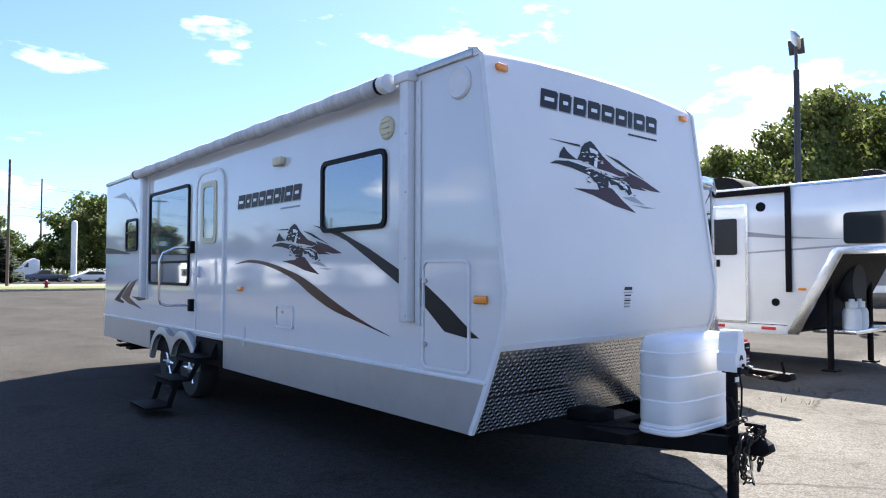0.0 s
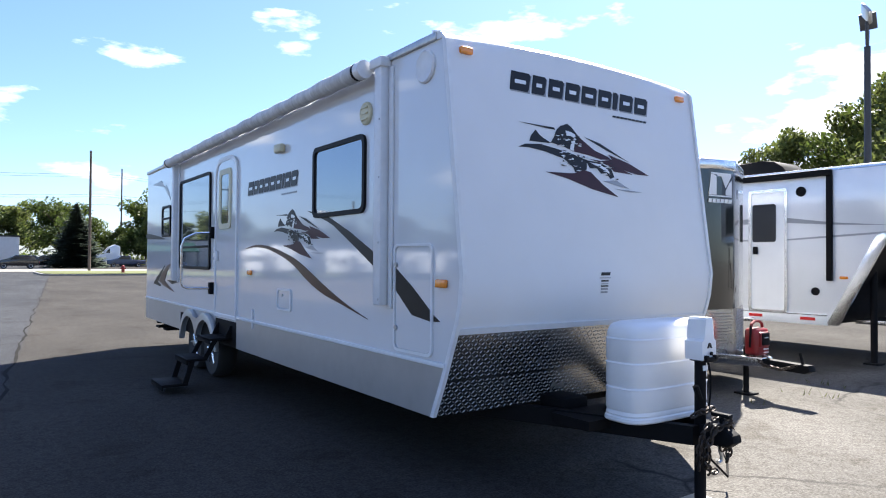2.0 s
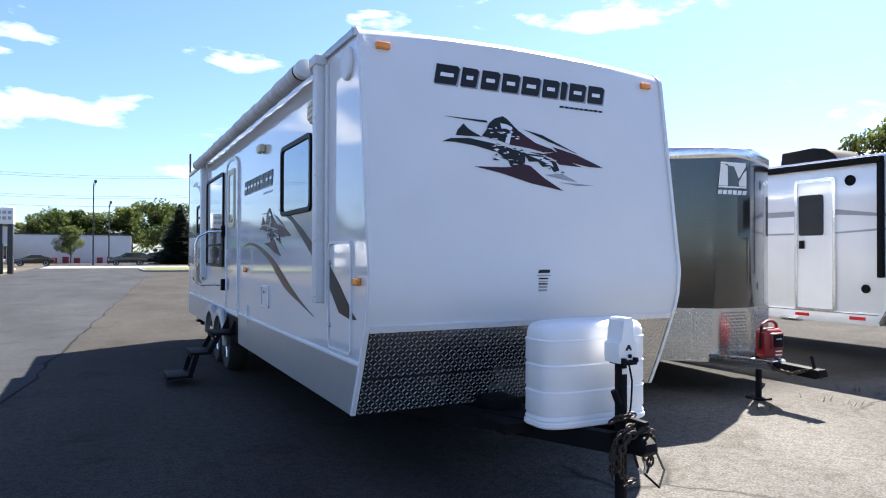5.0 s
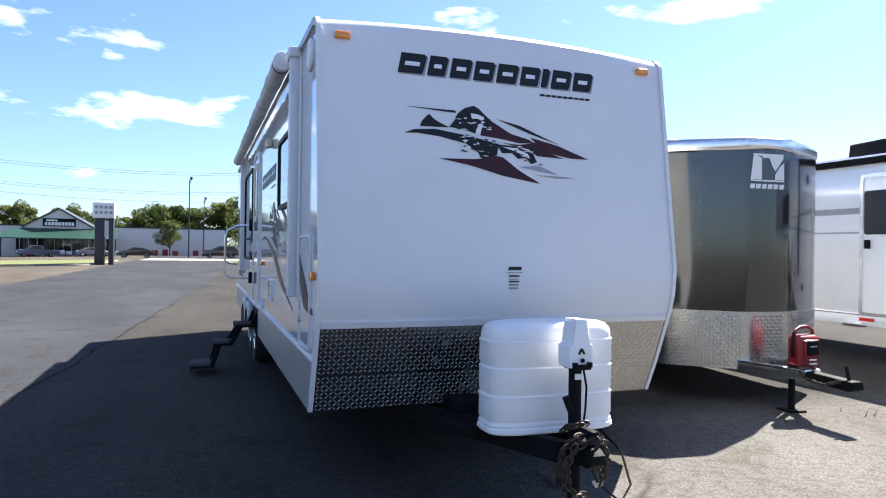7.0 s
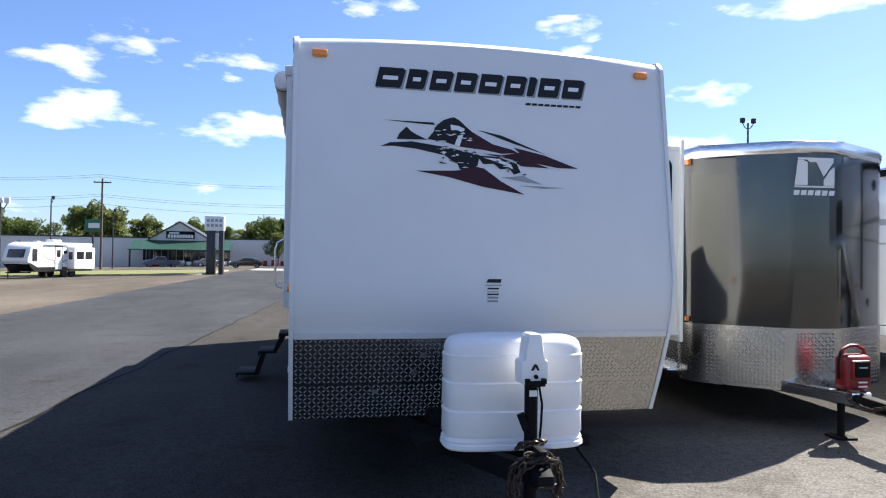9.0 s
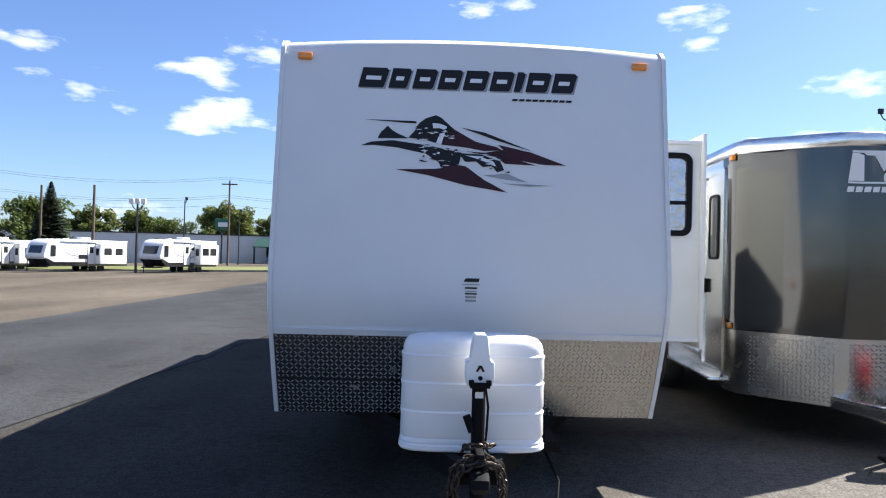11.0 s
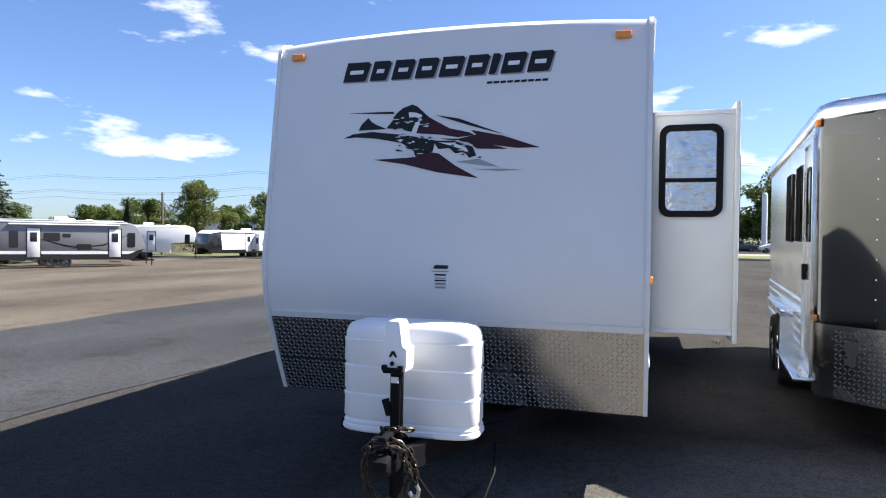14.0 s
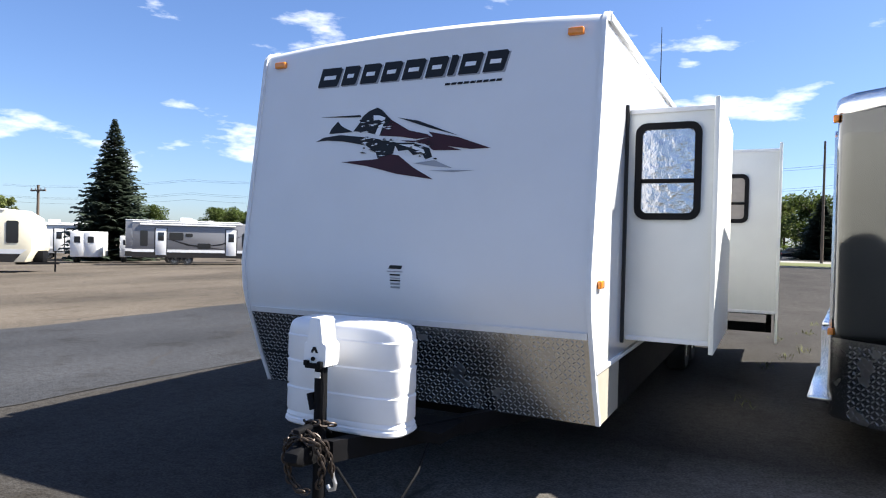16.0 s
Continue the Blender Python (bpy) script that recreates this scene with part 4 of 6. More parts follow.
# chain of interlocked links draped over the coupler
def chain(parent, pts, link=0.045, r=0.0065):
    pts = [Vector(p) for p in pts]
    path = []
    for a, b in zip(pts, pts[1:]):
        k = max(1, round((b - a).length / (link * 0.72)))
        path += [(a.lerp(b, i / k), (b - a).normalized()) for i in range(k)]
    for i, (c, d) in enumerate(path):
        s = d.orthogonal().normalized()
        if i % 2:
            s = d.cross(s)
        oval = []
        for j in range(12):
            a = 2 * math.pi * j / 12
            oval.append(c + d * (link * 0.62 * math.cos(a)) + s * (link * 0.34 * math.sin(a)))
        part("chain_link", tube(B(), oval, r, 6, True), CHAINM, parent)


chain_ob = thing("safety_chain", "rusty steel safety chain draped over the coupler", "chain")
loop = lambda n, f: [f(2 * math.pi * i / n) for i in range(n + 1)]
chain(chain_ob, [(-0.13 + 0.0, -1.12, 0.26), (-0.14, -1.13, 0.36), (-0.12, -1.15, 0.47), (-0.05, -1.17, 0.525), (0.04, -1.17, 0.53), (0.11, -1.14, 0.47), (0.13, -1.12, 0.38), (0.125, -1.10, 0.30)])
chain(chain_ob, [(0.09, -1.16, 0.28), (0.12, -1.17, 0.38), (0.08, -1.19, 0.49), (0.0, -1.22, 0.515), (-0.09, -1.19, 0.47), (-0.12, -1.17, 0.38), (-0.10, -1.15, 0.27), (-0.04, -1.14, 0.21), (0.02, -1.14, 0.22)])
chain(chain_ob, [(0.07, -1.04, 0.55), (0.02, -1.10, 0.565), (-0.06, -1.08, 0.55), (-0.08, -1.02, 0.51)])
part("hook", tube(B(), [(0.118, -1.09, 0.35), (0.125, -1.09, 0.30), (0.14, -1.09, 0.27), (0.135, -1.09, 0.24), (0.105, -1.09, 0.232), (0.09, -1.09, 0.255)], 0.011, 8), STEEL, chain_ob, "grey steel clevis hook")
bm = B()
tube(bm, [(0.10, -1.03, 0.33), (0.17, -1.0, 0.22), (0.30, -1.03, 0.10), (0.42, -0.95, 0.16), (0.46, -0.80, 0.30), (0.42, -0.6, 0.40)], 0.007, 6)
solid("breakaway_cable", bm, BLACK, "thin black cable hanging from the tongue", "cable")

# tank cover: tapered white shell with rounded shoulders and pressed grooves
def tank_shell():
    bm = B()
    rows = []
    levels = [(0.472, 0.408, 0.240), (0.482, 0.418, 0.25), (0.500, 0.416, 0.248), (0.508, 0.405, 0.236), (0.518, 0.412, 0.24), (0.53, 0.405, 0.235)]
    zs = []
    for z, a, b in levels:
        zs.append((z, a, b))
    for base, top in ((0.53, 0.68), (0.68, 0.83), (0.83, 0.975)):
        zs += [(base + 0.008, 0.402, 0.232), (base + 0.02, 0.410, 0.24), (top - 0.03, 0.408, 0.238), (top - 0.008, 0.412, 0.242), (top, 0.402, 0.232)]
    zs += [(1.0, 0.402, 0.232), (1.03, 0.392, 0.224), (1.052, 0.37, 0.205), (1.066, 0.32, 0.165), (1.072, 0.22, 0.10), (1.073, 0.05, 0.02)]
    for z, a, b in zs:
        row = []
        for i in range(56):
            t = 2 * math.pi * i / 56
            c, s = math.cos(t), math.sin(t)
            e = 0.52
            row.append(bm.verts.new((-0.012 + a * 0.935 * math.copysign(abs(c) ** e, c), -0.745 + b * 0.66 * math.copysign(abs(s) ** e, s), z)))
        rows.append(row)
    for p, q in zip(rows, rows[1:]):
        for i in range(56):
            bm.faces.new((p[i], p[(i + 1) % 56], q[(i + 1) % 56], q[i]))
    bm.faces.new(rows[-1])
    return bm


cover = part("tank_cover", tank_shell(), TANKW, trailer, "white plastic gas bottle cover with pressed bands")
bm = B()
box(bm, -0.17, 0.17, -0.85, -0.40, 0.40, 0.46)
part("tank_tray", bm, BLACK, trailer)


# ---- charcoal V-nose stock trailer beside it ----
stock = thing("stock_trailer", "charcoal V-nose stock trailer with polished rails and tread plate front", "trailer")
NOSE = [(2.49, 1.66), (2.52, 1.56), (2.60, 1.49), (3.15, 1.085), (3.22, 1.055), (3.60, 1.055), (3.69, 1.09), (4.33, 1.46), (4.41, 1.53), (4.44, 1.64)]


def footprint(grow=0.0):
    cx, cy = 3.51, 2.2
    return [(cx + (x - cx) * (1 + grow / 1.0), cy + (y - cy) * (1 + grow)) for x, y in NOSE]


def nose_wall(name, z0, z1, m, grow, label, pts=None):
    bm = B()
    prism(bm, (pts or footprint(grow)) + [(4.44, 1.9), (2.49, 1.9)], "z", z0, z1)
    return part(name, bm, m, stock, label)


nose_wall("nose_panel", 0.90, 2.48, CHARCOAL, 0.0, "charcoal metallic nose panel with rivet seam")
nose_wall("nose_tread_plate", 0.34, 0.90, PLATE, 0.004, "diamond tread plate stone guard")
bm = B()
for (xa, ya), (xb, yb) in ((NOSE[2], NOSE[3]), (NOSE[4], NOSE[5]), (NOSE[6], NOSE[7])):
    d = Vector((xb - xa, yb - ya, 0))
    n = Vector((d.y, -d.x, 0))
    if n.y > 0:
        n = -n
    treads(bm, Vector((xa, ya, 0.36)) + n.normalized() * 0.0095, d, (0, 0, 1), n, int(d.length / 0.034), 15, 0.034)
treads(bm, (2.50, 1.60, 0.36), (0.62, -0.6, 0), (0, 0, 1), (-1, -1, 0), 3, 15, 0.034)
tagged(part("tread_relief", bm, PLATEB, stock, "raised bars of the tread plate"), kind="stuff")
bm = B()
rail_pts = footprint(0.012)
prism(bm, rail_pts + [(4.47, 6.62), (2.46, 6.62)], "z", 2.47, 2.60, 0.035)
part("roof_rail", bm, ALU, stock, "rounded polished aluminium roof rail")
bm = B()
box(bm, 2.62, 4.31, 1.7, 6.5, 2.58, 2.66, 0.04, 3)
part("roof", bm, ALUW, stock)
bm = B()
box(bm, 2.505, 4.425, 1.9, 6.6, 0.42, 2.48)
part("body", bm, ALU, stock, "polished aluminium side skin")
for z in [0.52 + 0.1 * i for i in range(5)]:
    bm = B()
    prism(bm, [(2.505, z), (2.488, z + 0.015), (2.488, z + 0.06), (2.505, z + 0.075)], "y", 2.5, 6.55)
    part("side_rib", bm, ALU, stock)
# rivet seam on the nose
for i in range(11):
    z = 0.97 + 0.145 * i
    bm = B()
    p = Vector(NOSE[2]).lerp(Vector(NOSE[3]), 0.42)
    c = Vector((p.x, p.y, z))
    cyl(bm, c + Vector((-0.0, 0, 0)), c + Vector((-0.002, -0.004, 0)), 0.005, 8)
    part("rivet", bm, ALU, stock)
# side door with window, handle, hinges
bm = B()
ring(bm, rounded(1.80, 2.42, 0.44, 2.40, 0.05), rounded(1.85, 2.37, 0.49, 2.35, 0.03), "x", 2.505, 2.47)
sd = part("door_frame", bm, ALU, stock, "polished door frame")
bm = B()
prism(bm, rounded(1.84, 2.38, 0.48, 2.36, 0.03), "x", 2.506, 2.488)
sdl = part("door", bm, ALU, stock, "closed side door with narrow window")
bm = B()
ring(bm, rounded(1.98, 2.25, 1.53, 2.16, 0.06), rounded(2.005, 2.225, 1.555, 2.135, 0.05), "x", 2.488, 2.475)
part("window_frame", bm, FRAMEB, sdl)
bm = B()
prism(bm, rounded(2.0, 2.23, 1.55, 2.14, 0.05), "x", 2.488, 2.482)
part("pane", bm, DGLASS, sdl)
bm = B()
box(bm, 2.455, 2.49, 2.26, 2.31, 1.20, 1.34, 0.008)
part("handle", bm, BLACK, sdl)
for y0, y1 in ((2.58, 2.98), (3.5, 3.9)):
    bm = B()
    ring(bm, rounded(y0, y1, 1.53, 2.24, 0.05), rounded(y0 + 0.03, y1 - 0.03, 1.56, 2.21, 0.04), "x", 2.506, 2.485)
    fr = part("side_window", bm, FRAMEB, stock, "dark side window with metal grille")
    bm = B()
    prism(bm, rounded(y0 + 0.025, y1 - 0.025, 1.555, 2.215, 0.04), "x", 2.504, 2.494)
    part("pane", bm, DGLASS, fr)
    for i in range(4):
        bm = B()
        cyl(bm, (2.47, y0 + 0.05 + 0.1 * i, 1.54), (2.47, y0 + 0.05 + 0.1 * i, 2.23), 0.008, 8)
        part("bar", bm, BLACK, fr)
bm = B()
box(bm, 2.46, 2.50, 1.60, 1.68, 2.43, 2.48, 0.008)
part("marker_lamp", bm, AMBER, stock, "amber marker lamp")
bm = B()
box(bm, 2.465, 2.50, 1.62, 1.66, 0.91, 0.96, 0.006)
part("marker_lamp", bm, AMBER, stock, "amber marker lamp")
# running board, fender, wheels
bm = B()
box(bm, 2.34, 2.50, 1.75, 3.20, 0.40, 0.44, 0.01)
part("running_board", bm, ALU, stock, "aluminium running board")
bm = B()
box(bm, 2.37, 2.51, 3.22, 5.0, 0.80, 0.85, 0.02)
prism(bm, [(3.20, 0.42), (3.20, 0.78), (3.26, 0.85), (3.30, 0.83), (3.25, 0.77), (3.25, 0.42)], "x", 2.37, 2.51)
part("fender", bm, ALU, stock, "bright aluminium fender")
for cy in (3.72, 4.55):
    wheel(cy, 2.50, -1, stock, 0.34)
    wheel(cy, 4.43, 1, stock, 0.34)
# tongue
bm = B()
for s in (-1, 1):
    prism(bm, [(3.46 + s * 0.44, 1.36), (3.46 + s * 0.37, 1.36), (3.43 + s * 0.015, 0.50), (3.43 + s * 0.085, 0.50)], "z", 0.33, 0.43, 0.004)
part("tongue", bm, ALU, stock, "aluminium A-frame tongue")
bm = B()
prism(bm, [(0.55, 0.33), (0.06, 0.32), (0.0, 0.35), (0.02, 0.41), (0.55, 0.42)], "x", 3.37, 3.48, 0.012)
cyl(bm, (3.42, 0.10, 0.41), (3.42, 0.13, 0.52), 0.015, 8)
part("coupler", bm, BLACK, stock, "black ball coupler")
bm = B()
cyl(bm, (3.44, 0.76, 0.02), (3.44, 0.76, 0.52), 0.03, 14)
box(bm, 3.35, 3.53, 0.67, 0.85, 0.0, 0.02, 0.004)
part("drop_jack", bm, BLACK, stock, "black drop-leg jack")
chain(stock, [(3.36, 0.62, 0.44), (3.31, 0.45, 0.36), (3.33, 0.28, 0.34), (3.37, 0.12, 0.40)])
bm = B()
box(bm, 3.24, 3.50, 0.48, 0.64, 0.43, 0.73, 0.05, 3)
box(bm, 3.28, 3.46, 0.46, 0.50, 0.53, 0.69, 0.015)
tube(bm, [(3.25, 0.56, 0.69), (3.27, 0.56, 0.77), (3.33, 0.56, 0.80), (3.41, 0.56, 0.80), (3.47, 0.56, 0.77), (3.49, 0.56, 0.69)], 0.016, 8)
pack = solid("portable_power_pack", bm, REDP, "red plastic power pack with carrying handle, on a trailer tongue", "power pack")
bm = B()
box(bm, 3.30, 3.44, 0.450, 0.465, 0.55, 0.68, 0.01)
part("control_panel", bm, BLACK, pack, "black control panel")
for z, m in ((0.47, SIGNW), (0.505, SIGNW), (0.625, STEEL)):
    bm = B()
    box(bm, 3.33, 3.41, 0.446, 0.461, z, z + 0.012, 0.002)
    part("label_bar", bm, m, pack)
bm = B()
tube(bm, [(3.235, 0.56, 0.53), (3.21, 0.54, 0.61), (3.22, 0.54, 0.71), (3.25, 0.56, 0.75)], 0.012, 6)
part("cable", bm, BLACK, pack)
chain_red = thing("red_binder_chain", "red coated chain hanging on the tread plate nose", "chain")
for i in range(9):
    oval = [(3.44 + 0.018 * math.cos(a) * (1 if i % 2 else 0.4), 1.03 + 0.012 * math.sin(a), 0.50 + 0.034 * i + 0.022 * math.sin(a)) for a in [2 * math.pi * j / 10 for j in range(10)]]
    part("chain_link", tube(B(), oval, 0.011, 6, True), REDP, chain_red)
# nose badge: plain pale shapes
def on_nose(pts, name, m, lift=0.006):
    a, d, n = Vector((2.95, 1.055)), Vector((1, 0)), Vector((0, -1))
    bm = B()
    pts = [(0.25 + (u - 0.33) * 1.03, z) for u, z in pts]
    lo = [bm.verts.new((*(a + d * u + n * lift), z)) for u, z in pts]
    hi = [bm.verts.new((*(a + d * u + n * (lift - 0.003)), z)) for u, z in pts]
    bm.faces.new(lo)
    for i in range(len(pts)):
        k = (i + 1) % len(pts)
        bm.faces.new((lo[i], hi[i], hi[k], lo[k]))
    part(name, bm, m, stock, "plain pale badge shape")


for pts in ([(0.33, 2.19), (0.45, 2.19), (0.45, 2.40), (0.40, 2.42), (0.36, 2.42)], [(0.47, 2.40), (0.53, 2.40), (0.60, 2.27), (0.69, 2.40), (0.69, 2.44), (0.36, 2.44), (0.36, 2.425), (0.45, 2.42)], [(0.60, 2.19), (0.70, 2.19), (0.70, 2.36), (0.66, 2.33), (0.60, 2.24)], [(0.33, 2.17), (0.70, 2.17), (0.70, 2.185), (0.33, 2.185)]):
    on_nose(pts, "badge_shape", SIGNW)
for i in range(6):
    on_nose([(0.32 + 0.065 * i, 2.10), (0.37 + 0.065 * i, 2.10), (0.38 + 0.065 * i, 2.145), (0.33 + 0.065 * i, 2.145)], "badge_bar", SIGNW)

stock.matrix_world = pose(2.49, 1.57, 0) @ pose(0, 0, 0, 0, 0, -5.5) @ pose(-2.49, -1.57, 0)

# ---- white gooseneck horse trailer beyond ----
goose = thing("gooseneck_trailer", "white aluminium gooseneck horse trailer with grey swoosh stripes", "horse trailer")
GX = 6.62
bm = B()
prism(bm, [(14.5, 0.56), (1.25, 0.56), (0.66, 1.76), (-2.0, 1.76), (-2.25, 1.85), (-2.3, 2.2), (-2.2, 2.65), (-2.05, 2.78), (14.5, 2.80)], "x", GX, GX + 2.3, 0.02)
part("body", bm, ALUW, goose, "white aluminium body with raised gooseneck nose")
bm = B()
tube(bm, [(GX + 0.05, 14.5, 2.80), (GX + 0.05, -2.0, 2.78), (GX + 1.15, -2.25, 2.78), (GX + 2.25, -2.0, 2.78), (GX + 2.25, 14.5, 2.80)], 0.05, 10)
part("roof_rail", bm, ALU, goose, "rounded aluminium roof rail")
bm = B()
prism(bm, [(1.34, 0.53), (1.20, 0.53), (0.58, 1.74), (-2.0, 1.74), (-2.0, 1.84), (0.66, 1.84), (0.72, 1.80), (1.36, 0.56)], "x", GX - 0.02, GX + 0.01, 0.004)
part("gooseneck_trim", bm, ALU, goose, "bright aluminium trim along the gooseneck")
bm = B()
box(bm, GX - 0.012, GX + 0.01, 1.36, 14.4, 0.52, 0.66, 0.004)
part("bottom_rail", bm, ALUW, goose, "white aluminium bottom rail")
bm = B()
box(bm, GX - 0.022, GX + 0.01, 1.36, 14.4, 0.655, 0.675, 0.003)
part("rail_lip", bm, ALU, goose)
for y in (3.4, 4.6, 5.8):
    bm = B()
    box(bm, GX - 0.006, GX, y - 0.02, y + 0.02, 0.68, 2.70, 0.002)
    part("panel_seam", bm, ALU, goose)
for y in (1.64, 2.45, 4.2):
    bm = B()
    box(bm, GX - 0.018, GX, y - 0.11, y + 0.11, 0.58, 0.625)
    part("reflector", bm, REDL, goose, "red reflector strip")
bm = B()
box(bm, GX - 0.016, GX, 0.22, 0.52, 1.78, 1.82)
part("reflector", bm, REDL, goose, "red reflector strip")
bm = B()
ring(bm, rounded(1.94, 2.56, 0.66, 2.57, 0.05), rounded(1.985, 2.515, 0.70, 2.52, 0.03), "x", GX, GX - 0.03)
part("door_frame", bm, ALU, goose, "polished door frame")
bm = B()
prism(bm, rounded(1.98, 2.52, 0.695, 2.525, 0.03), "x", GX, GX - 0.012)
gd = part("door", bm, ALUW, goose, "closed entrance door with dark window")
bm = B()
prism(bm, rounded(2.12, 2.50, 1.75, 2.34, 0.04), "x", GX - 0.012, GX - 0.022)
part("window", bm, DGLASS, gd, "dark window")
bm = B()
box(bm, GX - 0.05, GX - 0.012, 2.41, 2.48, 1.56, 1.68, 0.008)
part("handle", bm, BLACK, gd)
bm = B()
box(bm, GX - 0.10, GX, 2.45, 2.75, 0.50, 0.56, 0.01)
part("door_step", bm, ALU, goose, "fold-out step")
for y, z, r in ((1.74, 2.50, 0.075), (1.53, 1.01, 0.06)):
    bm = B()
    lathe(bm, [(r, 0.0), (r, -0.014), (r * 0.7, -0.02), (r * 0.65, -0.008), (0.01, -0.010)], 20, (GX, y, z), "x")
    part("round_vent", bm, BLACK, goose, "round black vent")
bm = B()
box(bm, GX - 0.02, GX, 1.08, 1.19, 1.20, 1.24, 0.005)
part("marker_lamp", bm, AMBER, goose, "amber marker lamp")
bm = B()
box(bm, GX - 0.10, GX, 1.28, 9.0, 2.70, 2.79, 0.02)
gaw = part("awning", bm, BLACK, goose, "black cased awning")
bm = B()
box(bm, GX - 0.06, GX, 1.28, 1.36, 1.17, 2.72, 0.012)
part("awning_arm", bm, BLACK, gaw, "black awning arm")
for pts in ([(6.0, 2.12), (1.98, 2.12), (1.3, 2.02), (0.5, 1.95), (1.3, 1.985), (1.98, 2.04), (6.0, 2.02)], [(6.0, 1.80), (1.98, 1.79), (1.3, 1.83), (0.0, 1.90), (-1.5, 1.95), (0.0, 1.875), (1.3, 1.80), (1.98, 1.765), (6.0, 1.77)]):
    bm = B()
    prism(bm, pts, "x", GX - 0.001, GX - 0.0025)
    part("stripe", bm, GREYD, goose, "grey swoosh stripe")
bm = B()
prism(bm, rounded(-1.3, 0.56, 1.88, 2.33, 0.06), "x", GX, GX - 0.015)
part("window", bm, DGLASS, goose, "long dark window")
for y, l, h in ((2.68, 1.02, 0.29), (0.32, 0.36, 0.17), (6.5, 0.95, 0.20)):
    bm = B()
    prism(bm, [(y - l / 2, 2.82), (y - l * 0.38, 2.82 + h * 0.55), (y - l * 0.24, 2.82 + h * 0.9), (y - l * 0.05, 2.82 + h), (y + l / 2 - 0.04, 2.82 + h * 0.96), (y + l / 2, 2.82)], "x", GX + 0.5, GX + 1.2, 0.02)
    part("roof_air_conditioner", bm, BLACK, goose, "black rooftop unit")
bm = B()
for x in (GX + 0.25, GX + 1.95):
    cyl(bm, (x, 0.85, 0.02), (x, 0.85, 1.76), 0.045, 12)
    box(bm, x - 0.1, x + 0.1, 0.75, 0.95, 0.0, 0.025)
part("landing_leg", bm, BLACK, goose, "black landing legs")
bm = B()
cyl(bm, (GX + 1.15, -1.4, 0.95), (GX + 1.15, -1.4, 1.76), 0.06, 14)
prism(bm, [(-1.45, 1.76), (-1.35, 1.76), (-0.75, 0.95), (-0.85, 0.95)], "x", GX + 1.1, GX + 1.2)
part("gooseneck_post", bm, BLACK, goose, "gooseneck hitch post")
bm = B()
box(bm, GX + 0.25, GX + 1.9, 0.5, 1.1, 0.56, 0.62, 0.01)
part("front_deck", bm, ALU, goose)
# shade beneath the nose put into colour by a black sheet
bm = B()
prism(bm, [(1.23, 0.57), (1.20, 0.57), (0.62, 1.755), (-1.9, 1.755), (-1.9, 1.745), (0.60, 1.74), (1.18, 0.57)], "x", GX + 0.03, GX + 2.27)
part("underside", bm, BLACK, goose, "black sheet standing for the shade under the gooseneck")
for dx in (0.55, 0.86):
    bm = B()
    lathe(bm, [(0.11, 0.62), (0.125, 0.65), (0.125, 0.88), (0.10, 0.93), (0.04, 0.95), (0.04, 1.07)], 20, (GX + dx, 0.66, 0), "z")
    gb = part("gas_bottle", bm, TANKW, goose, "white gas bottle on the front deck")
    bm = B()
    lathe(bm, [(0.08, 0.94), (0.085, 1.03), (0.075, 1.03), (0.07, 0.95)], 16, (GX + dx, 0.66, 0), "z")
    part("collar", bm, TANKW, gb)
bm = B()
lathe(bm, [(0.16, -0.10), (0.30, -0.11), (0.34, -0.05), (0.34, 0.05), (0.30, 0.11), (0.16, 0.10)], 24, (GX + 0.95, 0.78, 1.30), "y")
sw = part("spare_wheel", bm, RUBBER, goose, "spare wheel under the gooseneck")
bm = B()
lathe(bm, [(0.175, -0.09), (0.16, -0.10), (0.15, -0.05), (0.05, -0.04), (0.04, -0.08)], 20, (GX + 0.95, 0.78, 1.30), "y")
part("rim", bm, STEEL, sw, "bare steel rim")
for cy in (7.0, 7.9):
    wheel(cy, GX + 0.15, -1, goose, 0.38)
    wheel(cy, GX + 2.15, 1, goose, 0.38)

